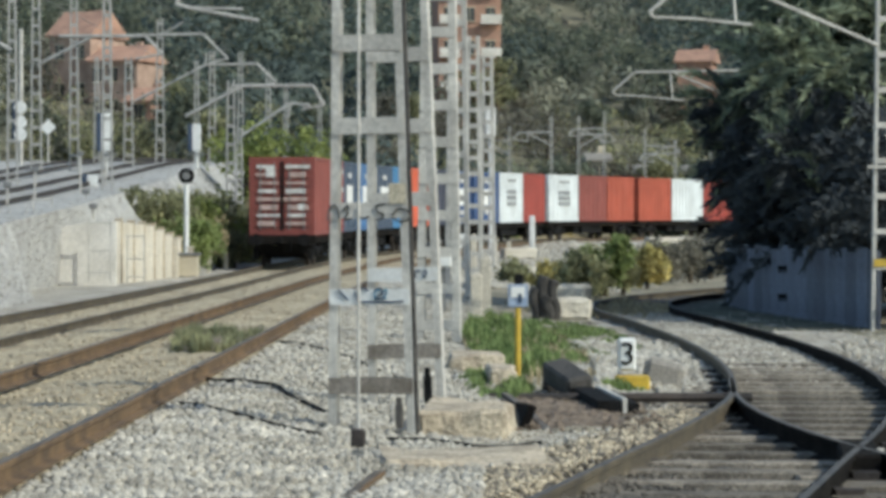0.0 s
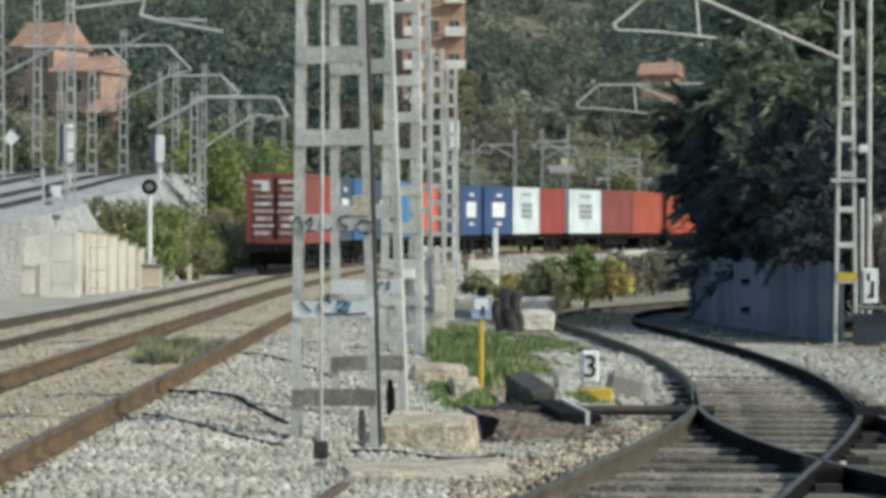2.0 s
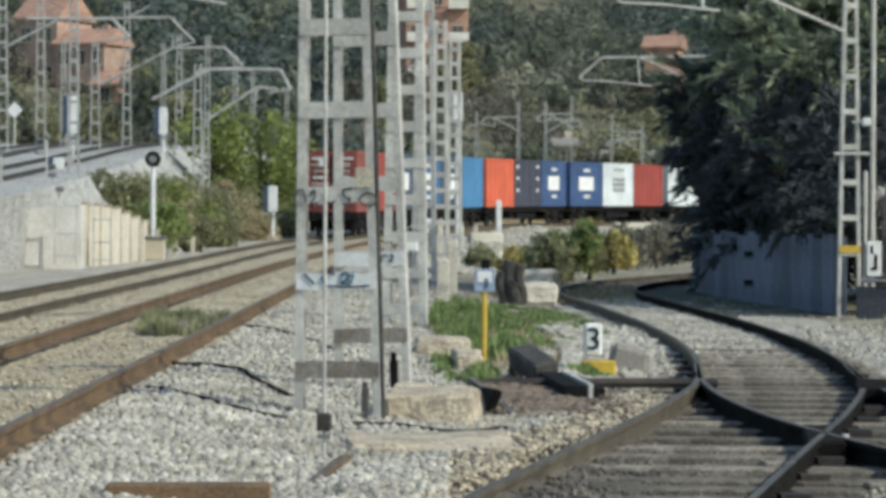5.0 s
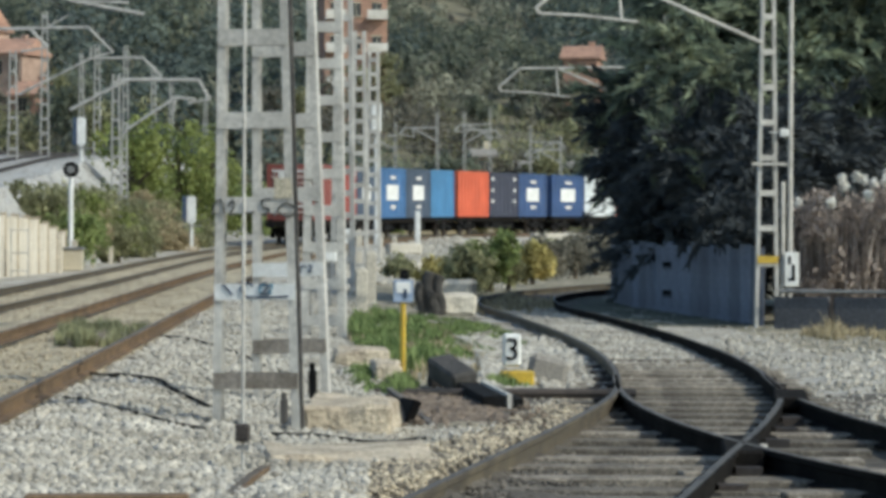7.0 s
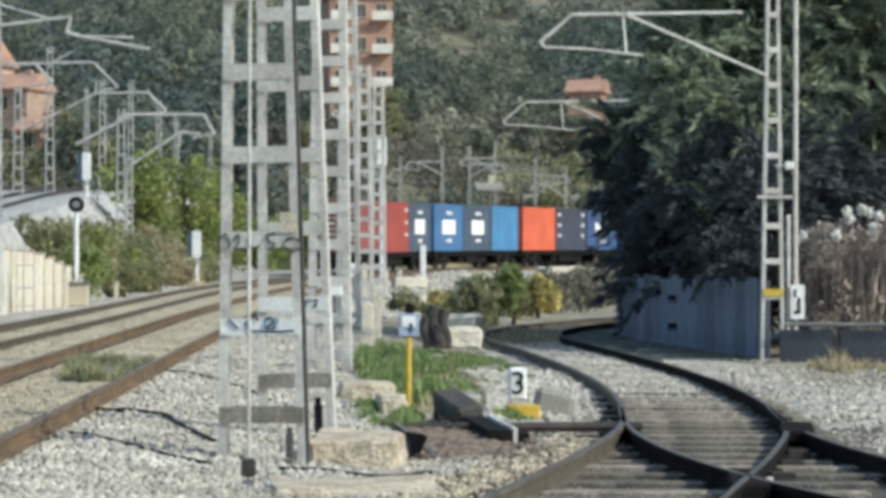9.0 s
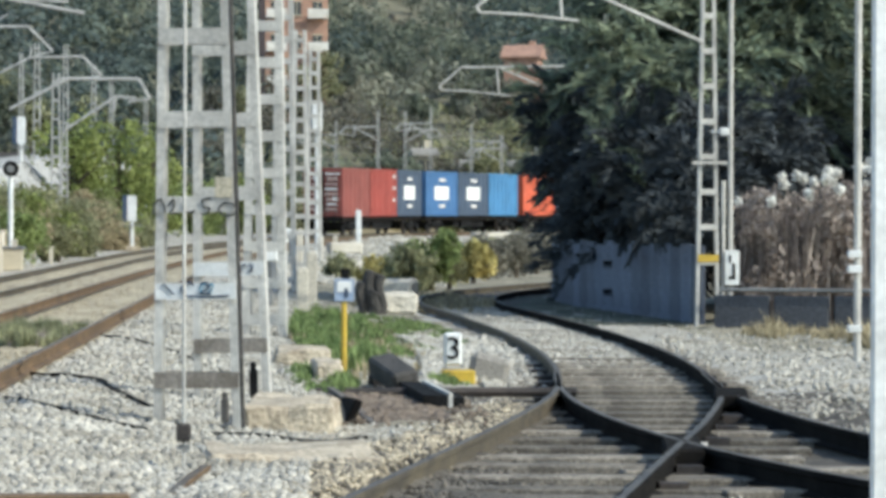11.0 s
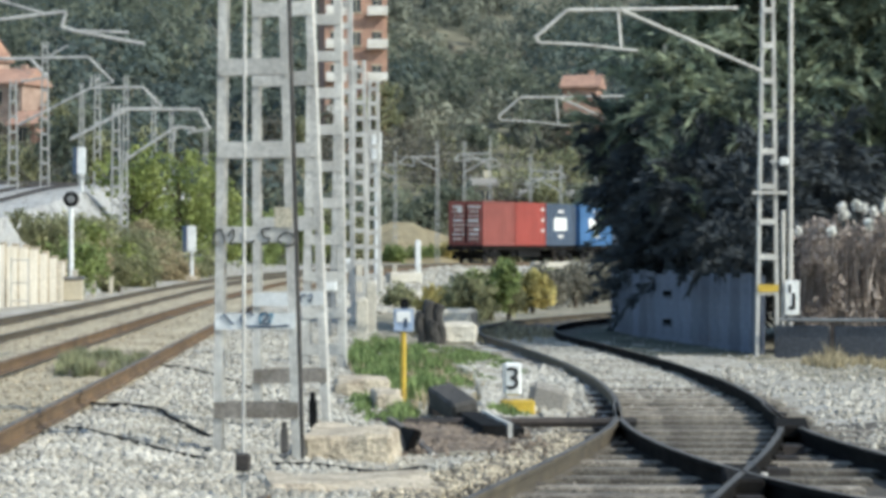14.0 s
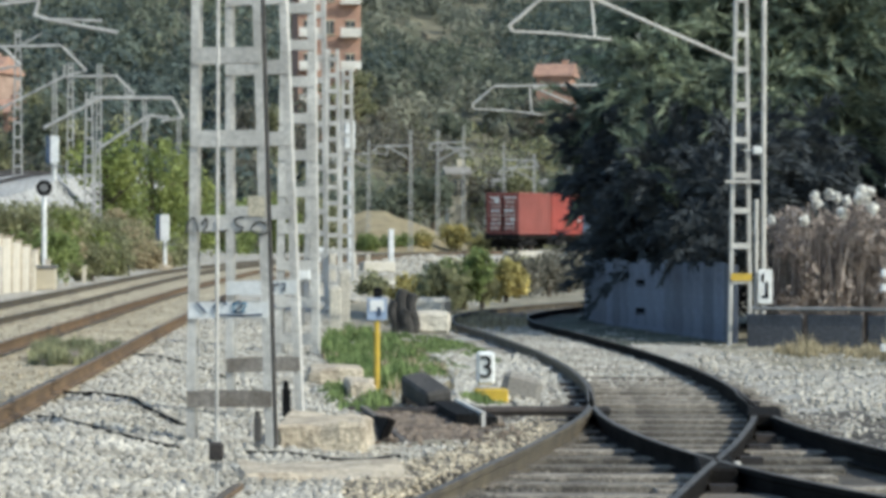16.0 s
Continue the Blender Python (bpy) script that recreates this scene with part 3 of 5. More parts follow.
LOOSE = [[(0.0, 0.1), (0.03, 0.7), (0.09, 0.95), (0.13, 0.6), (0.14, 0.1)], [(0.18, 0.55), (0.24, 0.9), (0.25, 0.5), (0.2, 0.15), (0.3, 0.2)], [(0.36, 0.8), (0.37, 0.4), (0.4, 0.2), (0.5, 0.3)],
         [(0.68, 0.95), (0.58, 0.85), (0.6, 0.5), (0.67, 0.4), (0.62, 0.1), (0.55, 0.15)], [(0.76, 0.35), (0.85, 0.7), (0.96, 0.5), (0.97, 0.2), (0.85, 0.0), (0.76, 0.3)]]
TERSE = [[(0.0, 0.9), (0.08, 0.5), (0.16, 0.1)], [(0.3, 0.1), (0.27, 0.6), (0.4, 0.95), (0.48, 0.7)], [(0.55, 0.8), (0.66, 0.95), (0.68, 0.6), (0.56, 0.2), (0.7, 0.15)], [(0.3, 0.0), (0.7, -0.08), (1.0, 0.0)]]
scrawl(mast_a, -0.34, 1.72, 0.7, 0.15, -0.084, M["grey_ink"], LOOSE, r=0.008)
scrawl(mast_a, -0.26, 1.08, 0.54, 0.11, -0.084, M["ink"], TERSE, r=0.008)
scrawl(mast_a, -0.02, 1.09, 0.24, 0.09, -0.086, M["blue_ink"], TERSE[1:3], r=0.007)
scrawl(mast_b, 0.05, 1.22, 0.26, 0.08, -0.084, M["ink"], TERSE[1:3])

pipe = empty("cable_pipe", pose(-0.567, 20.8, -0.40), "thin grey cable pipe with a dark clamp box", "cable pipe")
part("pipe", tube([(0, 0, 0), (0, 0, 0.36), (0.0, 0.1, 3.0), (0.0, 0.2, 7.5)], 0.012, 8), M["galv"], pipe)
part("clamp_box", boxes(((0, -0.02, 0.34), (0.10, 0.09, 0.12)), bevel=0.015), M["rust_dark"], pipe, "dark clamp box")
part("strap", boxes(((0, 0, 0.24), (0.08, 0.05, 0.03))), M["galv_dark"], pipe)

# ---- catenary cantilevers ----
def cantilever(x, y, z, pts_list, r=0.035, label="", mats="galv"):
    c = empty("catenary_cantilever", pose(x, y, z), label or "grey tubular catenary bracket arm carrying the contact wire", "catenary bracket", "catenary brackets")
    for i, pts in enumerate(pts_list):
        part(("strut", "top_tube", "steady_arm", "hanger")[min(i, 3)], tube([(a, 0, b) for a, b in pts], r if i < 2 else r * 0.75), M[mats], c)
    return c

RIGHT_ARM = [[(0, 0), (-2.56, 1.1)], [(-0.45, 1.12), (-3.45, 1.07), (-3.85, 0.72), (-4.0, 0.60), (-3.95, 0.5)], [(-3.95, 0.5), (-3.2, 0.47), (-2.2, 0.36)], [(-2.56, 1.1), (-2.5, 0.42)]]
cantilever(7.62, 54.35, 4.52, RIGHT_ARM, 0.032)
hidden_mast = batten_mast(8.35, 78, -0.45, 7.4, 0.42, 0.2, gap=0.62, first=0.6, plate=0.10, leg=0.055)
cantilever(8.25, 77.8, 4.15, RIGHT_ARM, 0.032)

# far masts of the left yard and of the curve: x, y, foot, height, half widths
for x, y, z, h, w in ((-12.1, 112, 1.0, 10.5, 0.45), (-18.0, 137.5, 3.0, 9.5, 0.55), (-17.0, 143.2, 3.4, 9.0, 0.5), (-16.1, 149.0, 4.2, 9, 0.5), (-15.3, 151.2, 3.6, 6.0, 0.55), (-14.6, 160.4, 4.6, 7.5, 0.5), (-12.0, 161.6, 3.0, 7.5, 0.45),
                      (-8.6, 126.0, -0.3, 7.6, 0.5), (-16.2, 116.9, 2.6, 8.4, 0.45), (-11.2, 171.9, 4.0, 7, 0.4), (-10.3, 183.3, 4.0, 6.5, 0.4), (-9.6, 146.7, 0.5, 5.4, 0.4), (-19.5, 135.2, 3.0, 4.6, 0.35), (-17.6, 158, 4.4, 5.6, 0.35), (-13.4, 169, 4.2, 6.2, 0.35), (-8.9, 176, 2.6, 6.6, 0.35), (-7.6, 192, 1.6, 7.4, 0.35),
                      (7.6, 217.7, 0.5, 8.6, 0.3), (10.0, 229.2, 0.5, 9.0, 0.3), (12.2, 234.9, 0.5, 9.6, 0.28), (15.6, 240, 0.5, 8.4, 0.28), (4.8, 224.6, 0.4, 8.2, 0.3), (20.5, 238, 0.4, 8.8, 0.3), (17.2, 230, 0.4, 7.4, 0.28)):
    batten_mast(x, y, z, h, w, w * 0.6, gap=0.75, first=0.5, plate=0.11, leg=0.06 if y > 190 else 0.07, depth=0.14, foot=False, steel="galv_dim", label="distant galvanised lattice catenary mast")
for x, y, z, s in ((7.6, 217.65, 7.0, 1), (10.0, 229.15, 7.2, -1), (12.2, 234.85, 7.8, 1), (15.6, 239.95, 6.6, -1), (4.8, 224.55, 6.6, 1), (20.5, 237.95, 7.0, -1), (17.2, 229.95, 5.8, 1)):
    cantilever(x, y, z, [[(0, 0), (-1.7 * s, 0.95)], [(0, 1.0), (-2.3 * s, 0.95), (-2.7 * s, 0.5)], [(-2.7 * s, 0.5), (-1.6 * s, 0.32)], [(-1.7 * s, 0.95), (-1.65 * s, 0.35)]], 0.055, mats="galv_dim")
for x, y, z, arms in (
        (-8.6, 125.97, 5.84, [[(-1.85, 0.0), (0.5, 1.24)], [(0.5, 1.24), (3.33, 1.24), (3.77, 0.44)], [(3.77, 0.44), (2.9, 0.3)], [(0.5, 1.24), (0.0, 1.24)]]),
        (-12.0, 161.55, 7.88, [[(-4.04, 0.0), (-0.35, 1.9)], [(-0.35, 1.9), (2.34, 1.96), (3.33, 0.99)], [(3.33, 0.99), (2.3, 0.8)], [(-0.35, 1.9), (-0.3, 2.5)]]),
        (-14.6, 160.36, 11.23, [[(-1.56, 0.0), (2.22, 0.09)], [(2.22, 0.09), (3.5, -1.19)], [(3.5, -1.19), (2.6, -1.4)], [(0.0, 0.0), (1.2, 0.7)]]),
        (-12.1, 111.95, 9.5, [[(0.0, 0.1), (2.65, 0.44)], [(2.65, 0.44), (2.5, -0.11), (2.96, -0.25), (5.46, -0.72)], [(2.96, -0.25), (4.9, -0.3)], [(0.0, 0.9), (1.9, 0.35)]]),
        (-9.6, 146.65, 5.3, [[(0.0, 0.3), (2.4, 1.9)], [(2.4, 1.9), (3.33, 1.8)], [(2.4, 1.9), (2.3, 1.2)]]),
        (-17.97, 137.46, 9.7, [[(0.0, -1.2), (2.4, 0.05)], [(1.0, 0.1), (4.8, 0.1), (5.6, -0.7)], [(5.6, -0.7), (4.4, -0.9)]]),
        (-16.2, 116.8, 9.0, [[(0.0, -1.0), (-1.9, 0.05)], [(-0.8, 0.1), (-3.8, 0.1), (-4.5, -0.6)], [(-4.5, -0.6), (-3.5, -0.7)]])):
    cantilever(x, y, z, arms, 0.07, mats="galv_dim")

def wire(line, dx, z, label):
    pts = line[::16] + np.array([0, 0, 0])
    sag = [(p[0] + dx, p[1], p[2] + z) for p in pts]
    ob = part("overhead_wire", tube(sag, 0.007, 4), M["galv_dark"], None)
    tagged(ob, label, "overhead wire", "overhead wires")

for line in (MAIN_NEAR, MAIN_FAR):
    wire(line, 0.0, 5.4, "thin dark overhead contact wire above the track")
    wire(line, 0.1, 6.6, "thin dark overhead carrier wire above the track")

# ---- freight train ----
def container_mesh(h, material, L=6.06, W=2.44):
    """Corrugated steel box: pressed side walls between corner posts, rails and roof."""
    plan = []
    for side in (1, -1):
        ys = np.arange(-L / 2 + 0.16, L / 2 - 0.15, 0.28)
        seq = []
        for q in ys:
            seq += [(q, 0.0), (q + 0.07, 0.0), (q + 0.105, 0.036), (q + 0.21, 0.036), (q + 0.245, 0.0)]
        seq = [(a, d) for a, d in seq if a < L / 2 - 0.12] + [(L / 2 - 0.12, 0.0)]
        line = [(side * (W / 2 - 0.02 - d), a) for a, d in seq]
        plan += line if side > 0 else line[::-1]
    k = len(plan)
    v = [(x, q, z) for z in (0.14, h - 0.1) for x, q in plan]
    f = [(i, (i + 1) % k, k + (i + 1) % k, k + i) for i in range(k)]
    me = bpy.data.meshes.new("side_wall")
    me.from_pydata(v, [], f)
    me.materials.append(material)
    return me

def freight_container(colour, h, kind):
    labels = {"box_brown": "brown-red corrugated freight container with pale lettering on its doors", "box_red": "dull red corrugated steel freight container", "box_orange": "bright orange-red corrugated freight container",
              "box_navy": "dark navy corrugated freight container with a white panel", "box_blue": "mid-blue corrugated freight container", "box_white": "off-white corrugated freight container with a grey mark",
              "box_rust": "rusty orange-red corrugated freight container", "box_dark": "very dark blue corrugated freight container", "box_slate": "slate-blue corrugated freight container with a white panel",
              "box_marine": "marine-blue corrugated freight container with a white panel"}
    c = empty("freight_container", Matrix.Identity(4), labels[colour], "freight container", "freight containers on the train")
    m, L, W = M[colour], 6.06, 2.44
    walls = new("side_wall", container_mesh(h, m))
    walls.parent = c
    part("roof", boxes(((0, 0, h - 0.06), (W - 0.1, L - 0.1, 0.05))), m, c)
    part("floor", boxes(((0, 0, 0.1), (W - 0.1, L - 0.1, 0.1))), M["black"], c)
    for sx in (-1, 1):
        part("bottom_rail", boxes(((sx * (W / 2 - 0.04), 0, 0.08), (0.08, L - 0.3, 0.16))), m, c)
        part("top_rail", boxes(((sx * (W / 2 - 0.04), 0, h - 0.06), (0.08, L - 0.3, 0.12))), m, c)
        for sy in (-1, 1):
            part("corner_post", boxes(((sx * (W / 2 - 0.08), sy * (L / 2 - 0.08), h / 2), (0.16, 0.16, h)), bevel=0.015), m, c)
        door = part("door", boxes(((sx * 0.535, -L / 2 + 0.03, h / 2), (1.05, 0.05, h - 0.28)), ((sx * 0.535, -L / 2 - 0.002, h * 0.30), (0.98, 0.02, 0.1)), ((sx * 0.535, -L / 2 - 0.002, h * 0.55), (0.98, 0.02, 0.1)), ((sx * 0.535, -L / 2 - 0.002, h * 0.8), (0.98, 0.02, 0.1))), m, c)
        for q in (0.28, 0.8):
            part("lock_rod", tube([(sx * q, -L / 2 - 0.03, 0.2), (sx * q, -L / 2 - 0.03, h - 0.2)], 0.02, 6), M["galv_dark"], door)
    part("front_wall", boxes(((0, L / 2 - 0.05, h / 2), (W - 0.3, 0.05, h - 0.25))), m, c)
    part("header", boxes(((0, -L / 2 + 0.05, h - 0.08), (W - 0.3, 0.1, 0.14))), m, c)
    part("sill", boxes(((0, -L / 2 + 0.05, 0.08), (W - 0.3, 0.1, 0.14))), m, c)
    x = W / 2 + 0.004
    if kind == "panel":
        part("white_panel", boxes(((x - 0.01, -0.1, h * 0.51), (0.05, 2.7, 0.9))), M["white"], c, "white panel with unreadable print")
        part("print_bar", boxes(((x - 0.01, 0.0, h * 0.81), (0.05, 1.2, 0.2))), M["box_print"], c)
        part("print_bar", boxes(((x - 0.01, 0.0, h * 0.22), (0.05, 1.1, 0.22))), M["box_print"], c)
    elif kind == "mark":
        for dz, wd in ((0.35, 2.2), (0.0, 2.2), (-0.35, 2.2)):
            part("print_bar", boxes(((x - 0.01, 0.1, h * 0.5 + dz), (0.05, wd, 0.24))), M["grey_paint"], c)
        part("print_bar", boxes(((x - 0.01, 0.1, h * 0.85), (0.05, 2.0, 0.14))), M["grey_paint"], c)
    elif kind == "lines":
        for q in ((2.4,) if colour == "box_red" else (-2.4, 2.2)):
            for dz in (0.85, 0.6, 0.35):
                part("print_bar", boxes(((x - 0.01, q, h * dz), (0.05, 0.5, 0.2))), M["box_print"], c)
    if colour in ("box_brown", "box_red"):
        g = random.Random(4)
        for sx in (-1, 1):
            for row in range(8):
                z = h - 0.36 - row * 0.30
                wd = g.uniform(0.6, 0.92)
                part("print_bar", boxes(((sx * 0.55 + g.uniform(-0.06, 0.06), -L / 2 - 0.022, z), (wd, 0.02, g.choice((0.09, 0.12, 0.17))))), M["box_print" if row % 3 == 0 else "box_print_dim"], c)
                part("seam", boxes(((sx * 0.535, -L / 2 - 0.004, z - 0.15), (0.98, 0.02, 0.03))), M["rust_dark"], c)
            part("door_gap", boxes(((sx * 0.04, -L / 2 - 0.012, h / 2), (0.05, 0.02, h - 0.34))), M["black"], c)
        part("white_panel", boxes(((-0.42, -L / 2 - 0.026, h * 0.80), (0.36, 0.02, 0.32))), M["box_print"], c)
        part("white_panel", boxes(((0.72, -L / 2 - 0.026, h * 0.36), (0.24, 0.02, 0.24))), M["box_print"], c)
    return c

def wagon():
    w = empty("flat_wagon", Matrix.Identity(4), "dark steel container flat wagon with two bogies", "freight wagon", "wagons of the train")
    L = 18.9
    part("frame", boxes(((-1.0, 0, 0.98), (0.16, L, 0.3)), ((1.0, 0, 0.98), (0.16, L, 0.3)), ((0, 0, 1.06), (2.0, L, 0.08)), ((0, -L / 2, 0.98), (2.5, 0.14, 0.34)), ((0, L / 2, 0.98), (2.5, 0.14, 0.34))), M["rail_black"], w)
    part("underframe", boxes(((0, 0, 0.62), (1.7, 6.0, 0.5)), ((0.9, -1, 0.55), (0.3, 2.0, 0.4))), M["black"], w)
    for sy in (-1, 1):
        for sx in (-1, 1):
            bm = cyl(bmesh.new(), (sx * 0.88, sy * L / 2, 0.98), (sx * 0.88, sy * (L / 2 + 0.45), 0.98), 0.09)
            part("buffer", cyl(bm, (sx * 0.88, sy * (L / 2 + 0.45), 0.98), (sx * 0.88, sy * (L / 2 + 0.5), 0.98), 0.23, n=14), M["black"], w)
        part("coupling", boxes(((0, sy * (L / 2 + 0.2), 0.95), (0.14, 0.5, 0.2)), ((0.35, sy * (L / 2 + 0.1), 0.75), (0.06, 0.06, 0.5))), M["black"], w)
        # bogie with extra black boxes that stand for the shadow under the wagon
        bog = part("bogie", boxes(((-1.05, sy * 7.0, 0.55), (0.14, 2.6, 0.28)), ((1.05, sy * 7.0, 0.55), (0.14, 2.6, 0.28)), ((0, sy * 7.0, 0.6), (2.0, 0.5, 0.3)), ((0, sy * 7.0, 0.42), (1.5, 2.5, 0.3)), ((0, sy * 8.6, 0.62), (2.3, 0.1, 0.32)), ((-1.0, sy * 8.7, 0.4), (0.2, 0.5, 0.35)), ((1.0, sy * 8.7, 0.4), (0.2, 0.5, 0.35)),
                                  ((1.1, sy * 7.0 - 0.9, 0.5), (0.22, 0.3, 0.3)), ((1.1, sy * 7.0 + 0.9, 0.5), (0.22, 0.3, 0.3)), ((-1.1, sy * 7.0 - 0.9, 0.5), (0.22, 0.3, 0.3)), ((-1.1, sy * 7.0 + 0.9, 0.5), (0.22, 0.3, 0.3)), bevel=0.02), M["black"], w)
        for dy in (-0.9, 0.9):
            bm = bmesh.new()
            for sx in (-1, 1):
                cyl(bm, (sx * 0.77, 0, 0), (sx * 0.90, 0, 0), 0.46, n=20)
                cyl(bm, (sx * 0.74, 0, 0), (sx * 0.93, 0, 0), 0.16, n=10)
            cyl(bm, (-0.8, 0, 0), (0.8, 0, 0), 0.08)
            part("wheelset", bm, M["rust_dark"], bog).matrix_basis = pose(0, sy * 7.0 + dy, 0.46)
    return w

CARGO = [("box_brown", 2.9, ""), ("box_red", 2.9, "lines"), ("box_slate", 2.9, "panel"), ("box_marine", 2.9, "panel"), ("box_slate", 2.9, "panel"), ("box_blue", 2.9, ""),
         ("box_orange", 2.9, ""), ("box_dark", 2.9, "lines"), ("box_navy", 2.9, "panel"), ("box_navy", 2.9, "panel"), ("box_white", 2.9, "mark"), ("box_red", 2.9, ""),
         ("box_white", 2.9, "mark"), ("box_brown", 2.9, ""), ("box_rust", 2.9, ""), ("box_rust", 2.9, ""), ("box_white", 2.9, ""), ("box_red", 2.9, "")]
WAGON_PITCH, BOX_PITCH = 19.61, 6.24
arc = np.r_[0, np.cumsum(np.linalg.norm(np.diff(MAIN_FAR, axis=0), axis=1))]
TAIL = float(np.interp(114.65, MAIN_FAR[:, 1], arc))
SPEED = 6.39

def on_track(s):
    return np.array([np.interp(s, arc, MAIN_FAR[:, i]) for i in range(3)])

def wagon_pose(i, t):
    """The wagon's middle between its two bogies, i-th from the tail."""
    s = TAIL + 9.3 + i * WAGON_PITCH + SPEED * t
    a, b = on_track(s - 7), on_track(s + 7)
    c, d = (a + b) / 2, b - a
    return Matrix.LocRotScale(Vector(c), Euler((math.atan2(d[2], math.hypot(d[0], d[1])), 0, -math.atan2(d[0], d[1]))), None)

first = wagon()
wagons = [first] + [copy_thing(first, Matrix.Identity(4)) for i in range(5)]
made, cargo = {}, []
for i, key in enumerate(CARGO):
    if key in made:
        cargo.append(copy_thing(made[key], Matrix.Identity(4)))
    else:
        made[key] = freight_container(*key)
        cargo.append(made[key])

TIMES = [0.5 * k for k in range(33)]

def motions():
    for i, w in enumerate(wagons):
        walk(w, [(t, wagon_pose(i, t)) for t in TIMES])
        for bog in w.children:
            for wheels in bog.children:
                y = wheels.matrix_basis.translation.y
                walk(wheels, [(0.1 * k, pose(0, y, 0.46, -math.degrees(SPEED * 0.1 * k / 0.46))) for k in range(161)])
    for k, c in enumerate(cargo):
        rest = pose(0, (k % 3 - 1) * BOX_PITCH, 1.13)
        walk(c, [(t, wagon_pose(k // 3, t) @ rest) for t in TIMES])

# ---- plants ----
def leaf_quads(centres, radii, n, size, flat=0.7, up=0.0):
    """n leaf blades for each clump centre, scattered in its ellipsoid; flat lays them along its skin."""
    k = len(centres)
    c = np.repeat(np.asarray(centres, float), n, axis=0)
    r = np.repeat(np.asarray(radii, float), n, axis=0)
    d = rng.normal(0, 1, (k * n, 3))
    d /= np.linalg.norm(d, axis=1)[:, None]
    c = c + d * r * rng.uniform(0.45, 1.0, (k * n, 1))
    a = rng.normal(0, 1, (k * n, 3))
    a[:, 2] += up
    a -= d * (a * d).sum(1)[:, None] * flat
    a /= np.linalg.norm(a, axis=1)[:, None]
    b = np.cross(a, rng.normal(0, 1, (k * n, 3)) * (1.0 - flat) + d * flat)
    b /= np.linalg.norm(b, axis=1)[:, None]
    s = size * rng.uniform(0.6, 1.4, (k * n, 1))
    v = np.stack([c - a * s, c + b * s * 0.42, c + a * s, c - b * s * 0.42], 1)
    return v

def quads_ob(name, v, material, parent=None):
    f = np.arange(len(v) * 4).reshape(-1, 4)
    return fast_mesh(name, v.reshape(-1, 3), f, material, parent)

def trunk_mesh(base, top, r, limbs, parent, seed):
    g = random.Random(seed)
    bm = bmesh.new()
    base, top = Vector(base), Vector(top)
    cyl(bm, base, base.lerp(top, 0.5), r, r * 0.7)
    cyl(bm, base.lerp(top, 0.5), top, r * 0.7, r * 0.2)
    for i in range(limbs):
        a = base.lerp(top, g.uniform(0.25, 0.85))
        w = g.uniform(0, 6.28)
        q = a + Vector((math.cos(w), math.sin(w), 0.5)) * (top - base).length * g.uniform(0.2, 0.36)
        cyl(bm, a, q, r * 0.35, r * 0.08, 6)
    return part("trunk", bm, M["bark"], parent)

def broad_tree(x, y, z, h, lobes, clumps, blades, size, material, label, seed, spread=0.35, name="tree", up=0.0):
    """Tapered trunk with limbs; the crown is many blade clumps on the skin of a few lobes (dx, dy, dz, radius)."""
    t = empty(name, pose(x, y, z), label, "tree" if name != "shrub" else "shrub", "trees" if name != "shrub" else "shrubs")
    trunk_mesh((0, 0, -0.1), (0, 0, h * 0.8), 0.035 * h + 0.03, 9, t, seed)
    cs, rs = [], []
    for dx, dy, dz, r in lobes:
        n = max(3, int(clumps * r * r))
        d = rng.normal(0, 1, (n, 3))
        d /= np.linalg.norm(d, axis=1)[:, None]
        q = d * r * rng.uniform(0.55, 1.08, (n, 1)) * np.array([1, 1, 1.05])
        q = q[q[:, 2] + dz > 0.05]
        cs.append(q + (dx, dy, dz))
        rs.append(np.full((len(q), 3), r * spread) * rng.uniform(0.5, 1.2, (len(q), 1)))
    v = leaf_quads(np.concatenate(cs), np.concatenate(rs), blades, size, up=up)
    quads_ob("crown", v, M[material], t)
    return t

def feathered_tree(x, y, z, h, lobes, sprays, size, material, label, seed, reach=1.1, m=60, slim=0.26):
    """A conifer: drooping and rising feathery sprays of narrow blades on the skin of many lobes."""
    t = empty("tree", pose(x, y, z), label, "tree", "trees")
    trunk_mesh((0, 0, -0.1), (0, 0, h * 0.85), 0.03 * h, 14, t, seed)
    vs = []
    for dx, dy, dz, r in lobes:
        n = max(5, int(sprays * r * r * 0.45))
        d = rng.normal(0, 1, (n, 3))
        d /= np.linalg.norm(d, axis=1)[:, None]
        root = d * r * rng.uniform(0.35, 0.95, (n, 1)) + (dx, dy, dz)
        way = d * [1, 1, 0.4] + [0.25, -0.1, 0.2] + rng.normal(0, 0.25, (n, 3))
        way /= np.linalg.norm(way, axis=1)[:, None]
        ln = reach * r * rng.uniform(0.6, 1.5, (n, 1))
        u = rng.uniform(0, 1, (n, m, 1))
        side = rng.normal(0, 1, (n, m, 3))
        c = root[:, None] + way[:, None] * ln[:, None] * u + side * (0.075 * (1 - 0.6 * u)) * r - np.array([0, 0, 0.38]) * (u ** 2) * ln[:, None]
        a = way[:, None] * 1.0 + side * 0.32 - np.array([0, 0, 0.5]) * u
        a /= np.linalg.norm(a, axis=2)[..., None]
        b = np.cross(a, rng.normal(0, 1, (n, m, 3)))
        b /= np.linalg.norm(b, axis=2)[..., None]
        s = size * rng.uniform(0.6, 1.5, (n, m, 1))
        vs.append(np.stack([c - a * s * 1.25, c + b * s * slim, c + a * s * 1.25, c - b * s * slim], 2).reshape(-1, 4, 3))
    quads_ob("crown", np.concatenate(vs), M[material], t)
    return t

